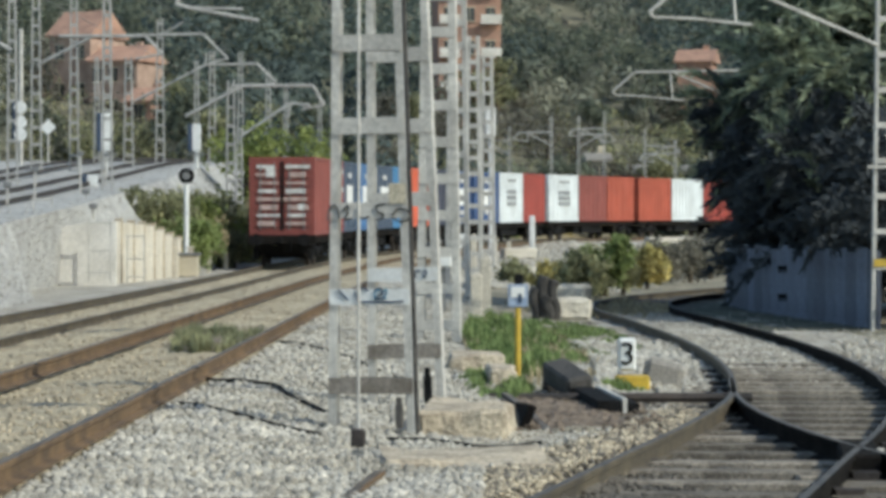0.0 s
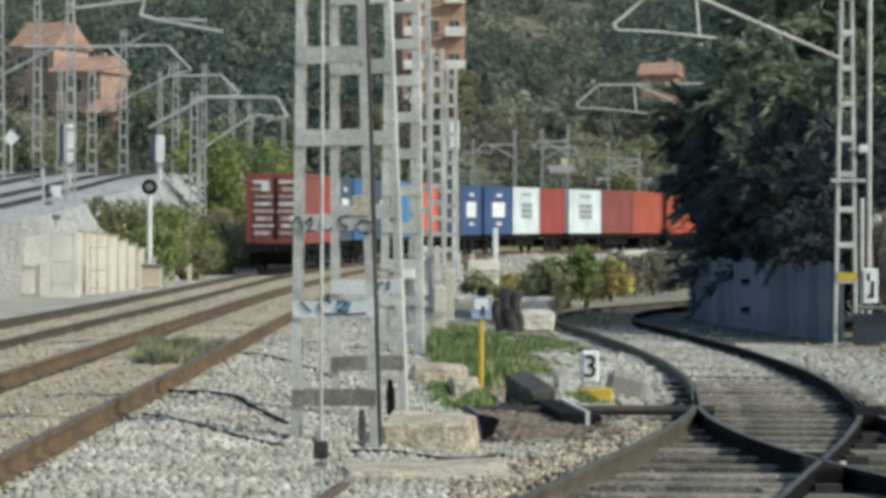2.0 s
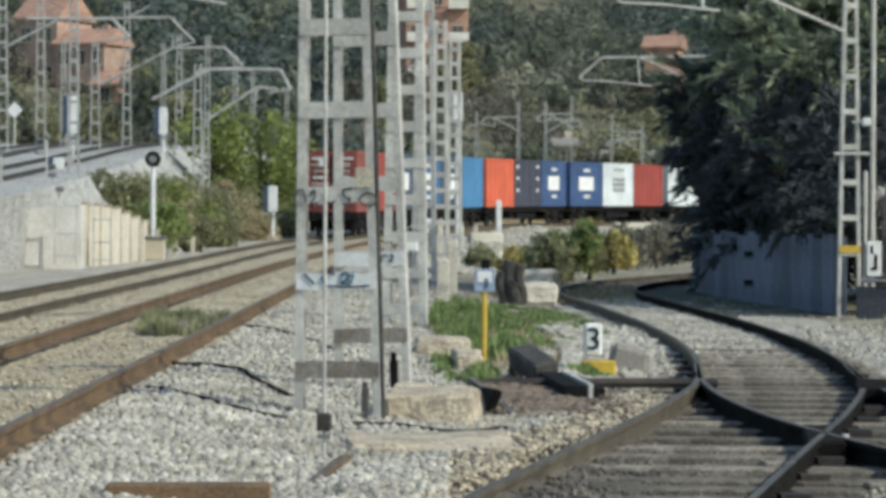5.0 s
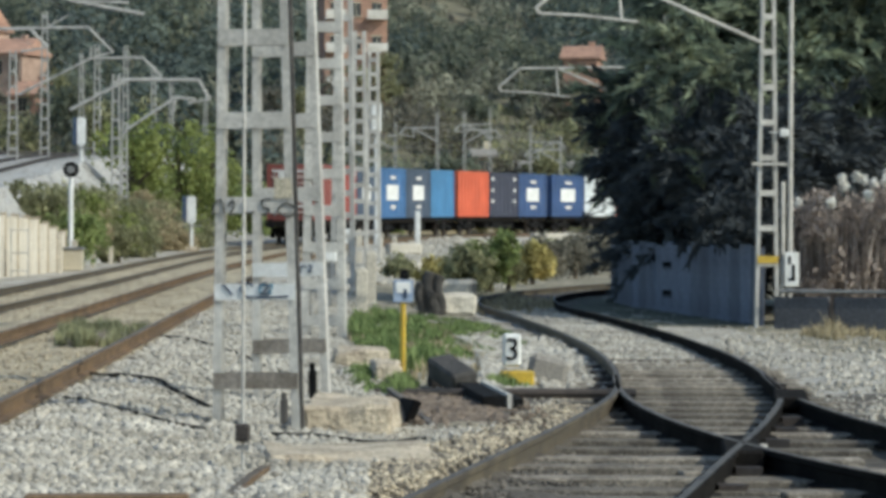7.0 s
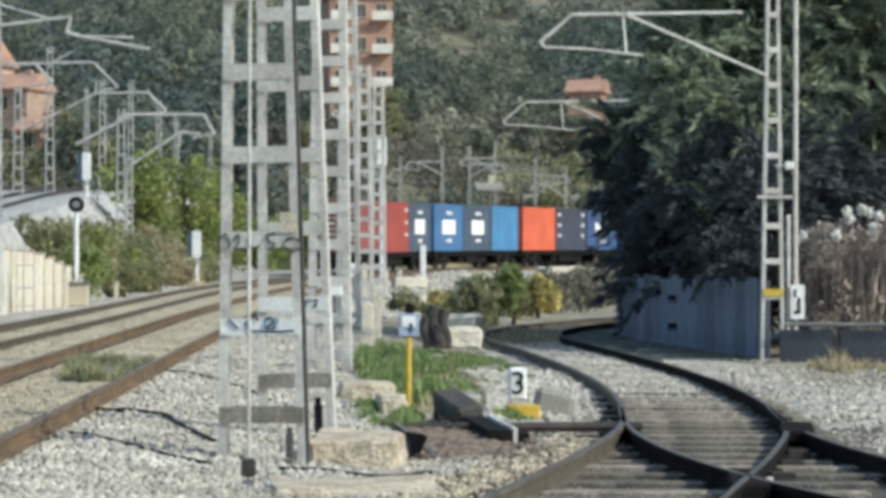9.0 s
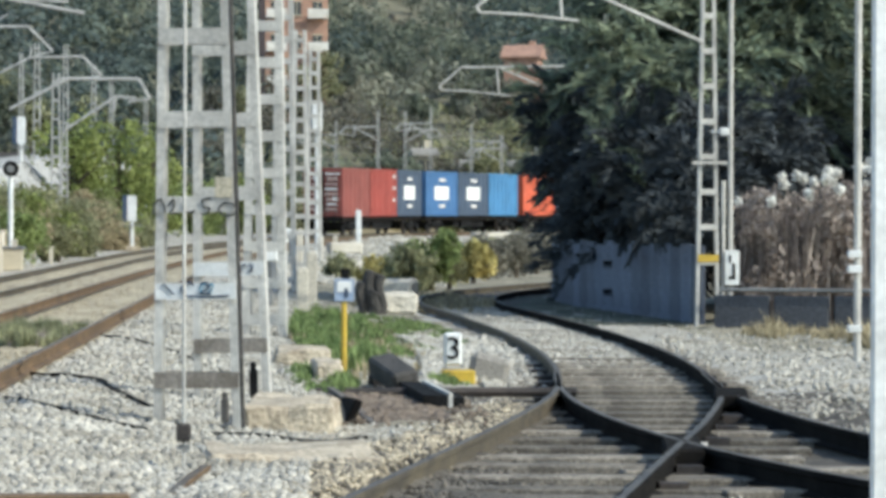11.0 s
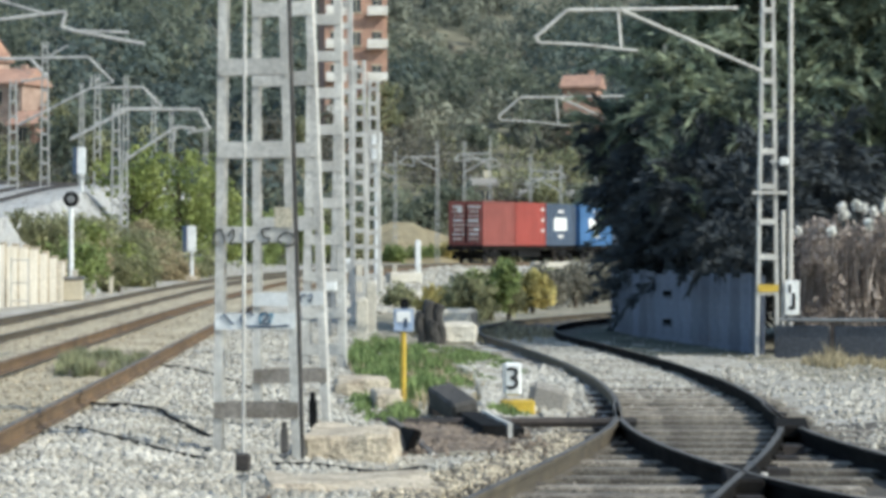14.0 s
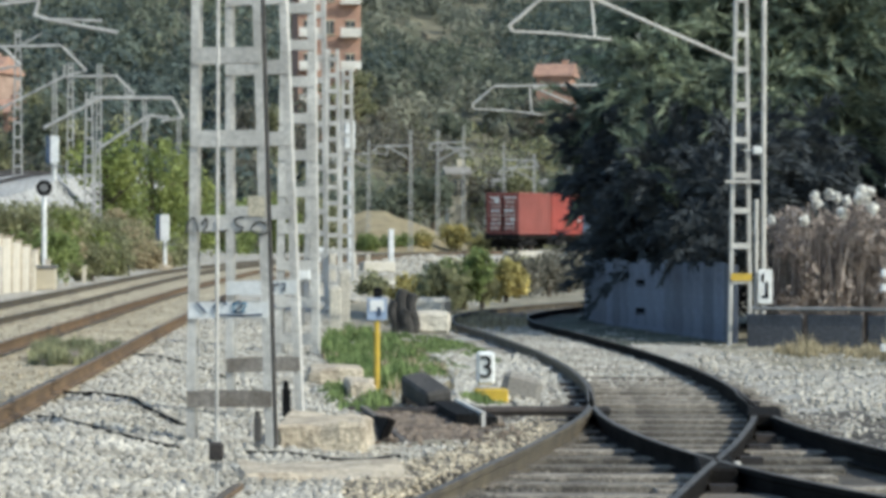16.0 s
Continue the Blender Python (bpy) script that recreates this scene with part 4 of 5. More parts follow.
# the great evergreen beside the siding: dense near-black leaves for its shaded lobes, pale feathery ones for its sunlit
# lobes
big = []
for i in range(46):
    a, u = i * 2.4, (i + 0.5) / 46
    rad = 3.7 * (1 - u * 0.5) * (0.75 + 0.25 * math.sin(i * 1.7))
    big.append((math.cos(a) * rad * 0.8 + 0.35 * u, math.sin(a) * rad * 0.62 - 0.8, 1.35 + u * 9.0, 1.55 - 0.45 * u))
big += [(-3.2, -0.5, 3.2, 0.9), (-3.3, -0.3, 4.3, 1.0), (-2.85, -0.5, 5.3, 1.05), (-2.4, -0.4, 6.3, 1.1), (-2.0, -0.5, 7.3, 1.1), (-1.6, -0.5, 8.4, 1.1), (-3.0, -1.0, 3.0, 1.0), (-3.3, 0.6, 3.2, 0.9), (-3.3, 1.0, 4.2, 1.1), (-3.15, -1.4, 3.4, 0.9)]
low_lobes = [(-2.9, 0.8, 2.3, 0.8), (-2.5, -0.6, 1.9, 0.85), (-2.2, 1.6, 1.6, 0.9), (-2.0, 1.0, 1.6, 1.1), (-2.4, -1.6, 1.6, 1.0), (-3.0, -3.6, 1.9, 1.1), (-1.9, -4.6, 1.9, 1.0), (-0.8, -5.4, 1.9, 1.0), (0.2, -6.4, 2.2, 1.0), (-2.2, -4.2, 3.0, 1.2), (-2.7, -7.0, 2.5, 0.9), (-2.5, -9.0, 2.6, 0.85), (-2.1, -10.4, 2.75, 0.8), (-1.6, -9.5, 3.3, 1.1), (-2.6, -6.4, 3.4, 1.1), (-0.9, -8.2, 2.6, 1.0), (-0.3, -7.4, 3.5, 1.1), (-1.5, -5.0, 4.2, 1.0), (-2.95, -8.5, 1.95, 0.6), (-2.8, -10.2, 1.85, 0.6), (-2.65, -11.8, 1.8, 0.55), (-2.45, -13.0, 1.8, 0.5)]
# lower lobes take the shade colour; a few pale ones imitate lit patches
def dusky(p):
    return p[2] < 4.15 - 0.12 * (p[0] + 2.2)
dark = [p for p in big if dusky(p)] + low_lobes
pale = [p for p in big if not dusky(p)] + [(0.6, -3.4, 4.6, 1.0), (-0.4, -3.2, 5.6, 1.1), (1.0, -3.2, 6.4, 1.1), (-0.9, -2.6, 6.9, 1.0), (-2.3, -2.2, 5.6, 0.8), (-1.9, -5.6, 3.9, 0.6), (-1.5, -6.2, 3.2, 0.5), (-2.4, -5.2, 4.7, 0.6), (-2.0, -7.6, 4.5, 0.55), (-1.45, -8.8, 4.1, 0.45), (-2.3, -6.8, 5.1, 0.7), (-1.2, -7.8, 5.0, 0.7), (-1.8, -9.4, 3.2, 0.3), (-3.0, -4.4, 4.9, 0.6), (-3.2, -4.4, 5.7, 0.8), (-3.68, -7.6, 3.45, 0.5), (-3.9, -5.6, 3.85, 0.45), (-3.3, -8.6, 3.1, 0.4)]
feathered_tree(10.2, 69, -0.5, 7, dark, 105, 0.10, "leaf_shaded", "dense lower evergreen crown in shade-dark leaves overhanging a metal fence", 1, 0.6)
feathered_tree(10.5, 69.6, -0.5, 11, pale, 62, 0.15, "leaf_cedar", "sunlit olive-green upper crown of the evergreen, tall and feathery", 4, 1.25, 50, 0.19)
feathered_tree(15.9, 71, -0.5, 11, [(dx * 0.9, dy, dz, r) for dx, dy, dz, r in big[:46]], 40, 0.15, "leaf_cedar", "large feathery conifer behind pampas grass", 2, 1.25, 50, 0.19)
# unseen conifer, added outside the view to throw shade on the evergreen
feathered_tree(18.6, 62.5, -0.5, 11, [(dx * 0.8, dy * 1.0, dz * 0.95, r * 1.05) for dx, dy, dz, r in big[:46]], 44, 0.14, "leaf_cedar", "unseen conifer added off to the right to cast shade", 3, 1.25, 50, 0.19)

def shrub(x, y, z, w, h, material, label, seed, clumps=60, size=0.07):
    g = random.Random(seed)
    lobes = [(g.uniform(-w, w) * 0.35, g.uniform(-w, w) * 0.3, h * g.uniform(0.3, 0.7), w * g.uniform(0.22, 0.4)) for _ in range(7)]
    return broad_tree(x, y, z, h, lobes, clumps / max(w * w * 0.1, 0.05) / 7, 10, size, material, label, seed, 0.5, "shrub", up=0.9)

# ---- hill and woods ----
def hill_z(x, y):
    x, y = np.asarray(x, float), np.asarray(y, float)
    u = np.clip((y - 245) / 60, 0, 1)
    z = -0.8 + 9.5 * u * u * (3 - 2 * u) + 0.205 * np.clip(y - 305, 0, 420) * (1 - 0.0016 * x)
    return z + 2.2 * np.sin(x * 0.045 + y * 0.011) * u + 1.2 * np.sin(x * 0.11 - y * 0.04) * u

hx, hy = np.arange(-420, 421, 12.0), np.r_[np.arange(240, 480, 7.0), np.arange(480, 960, 16.0)]
HX, HY = np.meshgrid(hx, hy)
HZ = np.where(HY > 725, hill_z(HX, 725) - (HY - 725) * 0.25, hill_z(HX, HY)) + rng.normal(0, 0.3, HX.shape)
k = len(hx)
hf = [(j * k + i, j * k + i + 1, (j + 1) * k + i + 1, (j + 1) * k + i) for j in range(len(hy) - 1) for i in range(k - 1)]
hill = mesh_ob("hill", np.c_[HX.ravel(), HY.ravel(), HZ.ravel()], hf, M["hill"])
for poly in hill.data.polygons:
    poly.use_smooth = True
tagged(hill, "steep wooded hillside closing the valley", "hill", kind="structure")

def earth_band(x, y):
    """A bare ochre track that climbs the hillside."""
    return (abs((y - 411) + 4.0 * (x - 17.9)) < 9) & (x > 15) & (x < 31)

def crowns(p, hh, blades, size):
    """Rounded tree crowns as shells of leaf blades, thickest on top, over points of the hillside."""
    k = len(p)
    d = rng.normal(0, 1, (k, blades, 3))
    d[..., 2] = abs(d[..., 2]) * 1.1 - 0.35
    d /= np.linalg.norm(d, axis=2)[..., None]
    bulge = 1 + 0.28 * np.sin(d[..., :1] * 5 + p[:, None, :1]) * np.cos(d[..., 1:2] * 4 + p[:, None, 1:2])
    r = np.stack([hh * 0.46, hh * 0.46, hh * 0.55], 1)[:, None]
    c = (p + np.c_[np.zeros((k, 2)), hh * 0.45])[:, None] + d * r * bulge * rng.uniform(0.8, 1.05, (k, blades, 1))
    a = rng.normal(0, 1, c.shape) + [0, 0, 0.3]
    a -= d * (a * d).sum(2)[..., None] * 0.8
    a /= np.linalg.norm(a, axis=2)[..., None]
    b = np.cross(a, d + rng.normal(0, 0.35, c.shape))
    b /= np.linalg.norm(b, axis=2)[..., None]
    w = size * rng.uniform(0.6, 1.4, (k, blades, 1))
    return np.stack([c - a * w, c + b * w * 0.5, c + a * w, c - b * w * 0.5], 2).reshape(-1, 4, 3)

n = 6200
ty = 250 + 490 * rng.uniform(0, 1, n) ** 0.95
tx = rng.uniform(-1, 1, n) * (ty * 0.22 + 14) + ty * 0.03
keep = np.array([noise.noise((a * 0.03, b * 0.012, 3.0)) > -0.38 for a, b in zip(tx, ty)]) & ~earth_band(tx, ty) & ~((tx / ty > -0.135) & (tx / ty < -0.086) & (ty < 322))
tx, ty = tx[keep], ty[keep]
hh = rng.uniform(2.6, 7.2, len(tx))
sort = np.array([noise.noise((a * 0.035, b * 0.010, 9.0)) for a, b in zip(tx, ty)]) + rng.normal(0, 0.16, len(tx)) + np.interp(ty, [300, 420], [0.16, -0.06])
for name, pick, m, label in (("far_pines", sort < -0.02, "leaf_pine", "dark blue-green pines covering the hillside"), ("far_wood", (sort >= -0.02) & (sort < 0.24), "leaf_far", "dull green wood covering the hillside"),
                             ("far_scrub", sort >= 0.24, "leaf_thin", "thin grey-olive scrub trees on the hillside")):
    p = np.c_[tx, ty, hill_z(tx, ty)][pick]
    tagged(quads_ob(name, crowns(p, hh[pick] * (0.7 if m == "leaf_thin" else 1.0), 105, 0.42), M[m]), label, "wood", kind="stuff")
band = [(x, 411 - 4 * (x - 17.9)) for x in np.arange(15.5, 30, 0.6)]
bx = np.array(band)
wide = np.array([0.5 + 1.1 * math.sin(math.pi * k / (len(bx) - 1)) + 0.3 * math.sin(k * 1.9) for k in range(len(bx))])
lo_, hi_ = bx - np.c_[wide, 0 * wide], bx + np.c_[wide, 0 * wide]
strip("hill_path", np.c_[lo_, hill_z(lo_[:, 0], lo_[:, 1]) + 0.4], np.c_[hi_, hill_z(hi_[:, 0], hi_[:, 1]) + 0.4], M["bare_earth"], "bare ochre earth track cut into the hillside", cat="path", n=6, rough=0.35)

n = 1500
sx, sy = rng.uniform(-60, 70, n), rng.uniform(244, 335, n)
sh = rng.uniform(0.8, 2.2, n)
scrub = quads_ob("hillside_scrub", leaf_quads(np.stack([sx, sy, hill_z(sx, sy) + sh * 0.5], 1), np.c_[sh, sh, sh * 0.7], 22, 0.33, up=0.8), M["leaf_olive"])
tagged(scrub, "dry grey-green scrub at the foot of the hill", "scrub", kind="stuff")
n = 900
sx, sy = rng.uniform(-60, 70, n), rng.uniform(240, 320, n)
sh = rng.uniform(1.2, 3.2, n)
scrub = quads_ob("bare_scrub", leaf_quads(np.stack([sx, sy, hill_z(sx, sy) + sh * 0.7], 1), np.c_[sh * 0.6, sh * 0.6, sh], 20, 0.24, up=1.6), M["leaf_grey"])
tagged(scrub, "bare greyish twiggy scrub at the foot of the hill", "scrub", kind="stuff")
g = random.Random(11)
for i in range(84):
    x = -50 + i % 42 * 2.5 + g.uniform(-1.3, 1.3)
    y = g.uniform(236, 268) if i < 42 else g.uniform(272, 306)
    h = g.uniform(4.5, 8.0) if x > -6 else g.uniform(4, 7)
    if -0.135 < x / y < -0.088:
        h *= 0.4  # low growth only before the houses
    grey = g.random() < 0.6 and x > -8
    lobes = [(g.uniform(-1.3, 1.3), g.uniform(-1, 1), h * g.uniform(0.35, 0.85), g.uniform(0.9, 1.6)) for _ in range(6)]
    z0 = max(0.0, float(hill_z(x, y)) - 0.3)
    broad_tree(x, y, z0, h, lobes, 10, 9, 0.2 if grey else 0.3, "leaf_grey" if grey else ("leaf_olive" if g.random() < 0.5 else "leaf_far"),
               "bare greyish roadside tree with thin twigs" if grey else "dull green broad-leaved tree at the foot of the hill", 30 + i, 0.55)

# bright trees and shrubs on the bank behind the train
for x, y, h, m in ((-9.4, 150, 7.2, "leaf_bright"), (-7.9, 164, 7.0, "leaf_bright"), (-6.6, 178, 6.4, "leaf_bright"), (-4.6, 196, 6.0, "leaf_mid"), (-2.2, 205, 5.2, "leaf_bright"), (0.8, 215, 4.6, "leaf_olive")):
    lobes = [(g.uniform(-1.2, 1.2), g.uniform(-0.8, 0.8), h * g.uniform(0.25, 0.85), g.uniform(0.8, 1.35)) for _ in range(9)]
    broad_tree(x, y, -0.3, h, lobes, 22, 16, 0.16, m, "leafy green tree on the bank beside the main line", 70 + int(h * 10), 0.5)
for i in range(26):
    u = g.random()
    y = 106 + u * 62 + g.uniform(-3, 3)
    x = -8.0 - g.uniform(0.3, 2.3 + 1.2 * u) + u * 2.2
    zs = -0.3 + max(0.0, (-8.6 + u * 2.0 - x)) * 0.9
    shrub(x, y, zs, g.uniform(1.6, 2.4), g.uniform(1.0, 1.7), g.choice(("leaf_mid", "leaf_olive", "leaf_olive", "leaf_bright", "straw")), "wild green shrub on the embankment slope", 100 + i, 320, 0.10)
# ochre bank and low growth behind the curve
bank = []
for j in range(9):
    for i in range(25):
        x, y = -8 + i * 1.6, 214 + j * 2.4 + i * 0.5
        bank.append((x, y, 0.2 + 3.3 * math.sin(j / 8 * math.pi / 2) * math.exp(-((x - 5.5) / 6.0) ** 2) + rng.normal(0, 0.12)))
tagged(mesh_ob("dry_bank", bank, [(j * 25 + i, j * 25 + i + 1, (j + 1) * 25 + i + 1, (j + 1) * 25 + i) for j in range(8) for i in range(24)], M["straw"]), "ochre dry-grass bank behind the curved track", "bank", kind="structure")
for i in range(12):
    shrub(-4 + i * 2.1 + g.uniform(-0.6, 0.6), 216 + i * 1.1, 0.4, 1.8, g.uniform(1.0, 2.2), g.choice(("leaf_olive", "leaf_mid", "leaf_yellow")), "scrubby bush at the foot of the dry bank", 140 + i, 260, 0.12)

# shrubs between the siding and the main line
for x, y, w, h, m, n in ((4.35, 83, 1.1, 1.95, "leaf_mid", 200), (3.65, 81, 1.3, 1.25, "leaf_olive", 190), (4.9, 84.5, 0.9, 1.35, "leaf_olive", 140), (6.15, 93.5, 1.0, 1.25, "leaf_yellow", 220), (5.75, 95, 0.8, 0.95, "leaf_yellow", 150), (3.1, 86, 1.0, 0.75, "leaf_yellow", 120), (2.4, 97, 1.1, 0.6, "leaf_olive", 120), (5.3, 112, 1.6, 0.9, "leaf_mid", 170), (8.4, 119, 1.6, 1.1, "leaf_olive", 170)):
    shrub(x, y, -0.48, w, h, m, "sunlit yellowing shrub growing beside the siding curve" if m != "leaf_mid" else "green bush with upright shoots beside the siding curve", 160 + int(x * 10), n, 0.1)
for x, y, w, h in ((7.0, 100, 1.5, 1.3), (8.2, 103, 1.6, 1.6), (9.3, 108, 1.8, 1.7), (7.6, 110, 1.4, 1.1), (10.3, 112, 2.0, 1.8)):
    shrub(x, y, -0.48, w, h, "leaf_grey", "brown leafless bush by the end of the metal fence", 210 + int(y), 220, 0.08)

def tufts(name, n, region, h, material, label, lean=0.35, width=0.012, bare=-0.16):
    """Upright tapering blades on the ground."""
    x, y = region(n)
    dens = np.array([noise.noise((a * 3.1, b * 0.42, h * 50)) + 0.5 * noise.noise((a * 9.0, b * 1.3, h * 80)) for a, b in zip(x, y)])
    x, y, dens = x[dens > bare], y[dens > bare], dens[dens > bare]
    n = len(x)
    z = ground_z(x, y)
    hh = h * rng.uniform(0.5, 1.2, n) * np.clip(0.55 + dens, 0.3, 1.4)
    a = rng.uniform(0, 6.28, n)
    off = np.c_[np.cos(a), np.sin(a)] * (hh * lean * rng.uniform(0, 1, n))[:, None]
    w = np.c_[np.sin(a), -np.cos(a)] * width * rng.uniform(0.6, 1.5, (n, 1))
    p = np.c_[x, y]
    v = np.stack([np.c_[p - w, z], np.c_[p + w, z], np.c_[p + off * 0.5 + w * 0.7, z + hh * 0.6], np.c_[p + off, z + hh]], 1)
    return tagged(quads_ob(name, v, M[material]), label, "grass", kind="stuff")

def patch(cx, cy, rx, ry):
    def region(n):
        a, r = rng.uniform(0, 6.28, n), np.sqrt(rng.uniform(0, 1, n))
        return cx + np.cos(a) * r * rx, cy + np.sin(a) * r * ry
    return region

tufts("grass", 14000, patch(0.98, 47, 0.68, 10.5), 0.22, "grass", "lush green grass strip beside the masts", width=0.02)
tufts("grass", 7000, patch(2.0, 50, 1.05, 9), 0.10, "grass", "short green grass beside the siding", width=0.02)
tufts("dry_grass", 1800, patch(1.2, 45, 0.9, 11), 0.16, "straw", "dry blades among the green grass", 0.6, 0.015)
tufts("grass", 2600, patch(0.55, 34, 0.45, 2.6), 0.14, "grass", "sparse green weeds among the ballast", width=0.012)
tufts("grass", 900, patch(2.05, 35.0, 0.28, 0.7), 0.12, "grass", "weeds round the marker base", width=0.012)
tufts("dry_grass", 6000, patch(-2.92, 40.5, 0.56, 3.2), 0.24, "leaf_olive", "clump of dull olive weeds between the rails", 0.5, 0.016, -9)
tufts("dry_grass", 1500, patch(-2.92, 40.5, 0.55, 3.2), 0.16, "reed", "dead stalks among the weeds", 0.5, 0.012, -9)
tufts("dry_grass", 1300, patch(8.6, 50.5, 0.8, 2.4), 0.26, "straw", "dry straw-coloured grass at the wall foot", 0.7, 0.014)
tufts("dry_grass", 1700, patch(9.3, 46, 0.55, 2.2), 0.40, "straw", "dry straw-coloured grass clump beside a pole", 0.7, 0.014)
tufts("dry_grass", 2200, patch(3.2, 70, 1.8, 8), 0.22, "straw", "dry grass beside the siding", 0.6, 0.02)

def reeds():
    x, y = patch(11.0, 57, 2.5, 1.3)(2800)
    z = ground_z(x, y)
    hh = rng.uniform(1.1, 2.5, 2800)
    a = rng.uniform(0, 6.28, 2800)
    off = np.c_[np.cos(a), np.sin(a)] * (hh * 0.16 * rng.uniform(0, 1, 2800))[:, None]
    w = np.c_[np.sin(a), -np.cos(a)] * 0.014
    p = np.c_[x, y]
    v = np.stack([np.c_[p - w, z], np.c_[p + w, z], np.c_[p + off * 0.5 + w * 0.8, z + hh * 0.6], np.c_[p + off, z + hh]], 1)
    r = tagged(quads_ob("reed_stems", v, M["reed"]), "brown-grey dry reed stems behind the low wall", "reeds", kind="stuff")
    q = np.c_[rng.uniform(8.75, 13.4, 420), rng.uniform(55.7, 58, 420), rng.uniform(0.0, 1.95, 420)]
    tagged(quads_ob("reed_leaves", leaf_quads(q, np.tile([0.25, 0.25, 0.3], (420, 1)), 26, 0.08, up=0.9), M["reed"]), "tangled dry pinkish-grey reed leaves", "reeds", kind="stuff")
    c = np.c_[rng.uniform(8.4, 13.2, 42), rng.uniform(55.8, 57.5, 42), rng.uniform(0.6, 2.2, 42)]
    c[:30, 2] = 1.85 + 0.16 * (c[:30, 0] - 8.4) + rng.uniform(-0.25, 0.2, 30)
    c[:30, 1] -= 0.6
    tagged(quads_ob("pampas_plumes", leaf_quads(c, np.tile([0.10, 0.1, 0.11], (42, 1)), 80, 0.055, up=0.5), M["plume"]), "fluffy white pampas grass plumes", "pampas grass", kind="stuff")

reeds()

# ---- houses on the hillside ----
def house(x, y, z, w, d, h, roof, turn, wall, label, floors, cols, tiles="terracotta"):
    """A rendered house with a tiled gable roof, window openings with frames, and a chimney."""
    b = empty("house", pose(x, y, z, 0, 0, turn), label, "house", "houses on the hill")
    part("wall", boxes(((0, 0, h / 2 - 1), (w, d, h + 2))), M[wall], b)
    bm = bmesh.new()
    e = 0.35
    pts = [(-w / 2 - e, -d / 2 - e, h), (w / 2 + e, -d / 2 - e, h), (w / 2 + e, d / 2 + e, h), (-w / 2 - e, d / 2 + e, h), (-w / 2 - e, 0, h + roof), (w / 2 + e, 0, h + roof)]
    vs = [bm.verts.new(p) for p in pts] + [bm.verts.new((p[0], p[1], p[2] - 0.2)) for p in pts[:4]]
    for f in ((0, 1, 5, 4), (2, 3, 4, 5), (1, 2, 5), (3, 0, 4), (9, 8, 7, 6), (0, 6, 7, 1), (1, 7, 8, 2), (2, 8, 9, 3), (3, 9, 6, 0)):
        bm.faces.new([vs[i] for i in f])
    r = part("roof", bm, M[tiles], b, "orange clay-tile roof" if tiles == "terracotta" else "pale grey roof")
    part("chimney", boxes(((w * 0.25, 0.4, h + roof * 0.8), (0.6, 0.6, 1.4))), M[wall], r)
    for i in range(floors):
        for j in range(cols):
            cx, cz = -w / 2 + (j + 0.5) * w / cols, (i + 0.55) * h / floors
            win = part("window", boxes(((cx, -d / 2 - 0.02, cz), (0.95, 0.08, 1.35))), M["window"], b, "dark window")
            part("frame", boxes(((cx, -d / 2 - 0.06, cz + 0.72), (1.15, 0.1, 0.1)), ((cx, -d / 2 - 0.08, cz - 0.74), (1.2, 0.16, 0.1)), ((cx, -d / 2 - 0.07, cz), (0.06, 0.04, 1.35))), M["cream"], win)
    return b

def balconies(b, w, d, h, floors):
    for i in range(floors):
        for x in (-w * 0.33, w * 0.33):
            bal = part("balcony", boxes(((x, -d / 2 - 0.5, (i + 0.28) * h / floors), (2.1, 1.0, 0.2))), M["concrete_white"], b, "pale balcony slab")
            part("railing", boxes(((x, -d / 2 - 0.97, (i + 0.28) * h / floors + 0.5), (2.1, 0.06, 0.7))), M["concrete_white"], bal)

def on_hill(x, y):
    return float(hill_z(x, y))

house(-36.6, 320, on_hill(-36.6, 320) - 2.0, 4.8, 7, 7.8, 2.6, -24, "render_wall", "faded pinkish-orange hillside house with a clay-tile roof", 2, 2)
house(-32.3, 317, on_hill(-32.3, 317) - 2.2, 5.4, 6, 6.6, 1.6, -20, "render_wall", "faded pinkish-orange house stepped down the hillside", 2, 3)
house(-29.6, 313, on_hill(-29.6, 313) - 3.2, 2.8, 5, 4.8, 1.4, -20, "terracotta", "narrow orange house with a tiled roof", 2, 1)
block_ = house(2.4, 322, on_hill(2.4, 322), 6.4, 8, 17, 2.4, 5, "terracotta", "tall orange apartment block behind the masts", 5, 3)
balconies(block_, 6.4, 8, 17, 5)
house(27.0, 330, on_hill(27.0, 330) - 1.4, 3.6, 4, 8.0, 1.3, -14, "terracotta", "small orange house half hidden by the evergreen", 1, 2)
for x, y, h in ((-39.8, 309, 8), (-33.4, 309, 2.2), (-27.0, 305, 5), (0.2, 312, 8), (2.6, 311, 9), (5.2, 312, 9.5), (23.9, 321, 7), (25.8, 321, 4.6), (28.0, 321, 4.2), (29.6, 322, 8), (4.4, 309, 10)):
    lobes = [(g.uniform(-1.0, 1.0), g.uniform(-0.8, 0.8), h * g.uniform(0.25, 0.85), g.uniform(0.7, 1.2)) for _ in range(6)]
    broad_tree(x, y, on_hill(x, y) - 0.3, h, lobes, 12, 9, 0.26, g.choice(("leaf_far", "leaf_olive", "leaf_grey")), "garden tree before the hillside houses", 300 + int(h * 7 + x), 0.55)
house(12.2, 246, 4.1, 1.5, 2.2, 2.6, 0.5, 6, "cream", "small cream hut above the railway", 1, 1, "slate")
house(20.0, 262, 4.4, 9, 4, 1.6, 0.6, 2, "cream", "long low pale outbuilding above the railway", 1, 5, "slate")

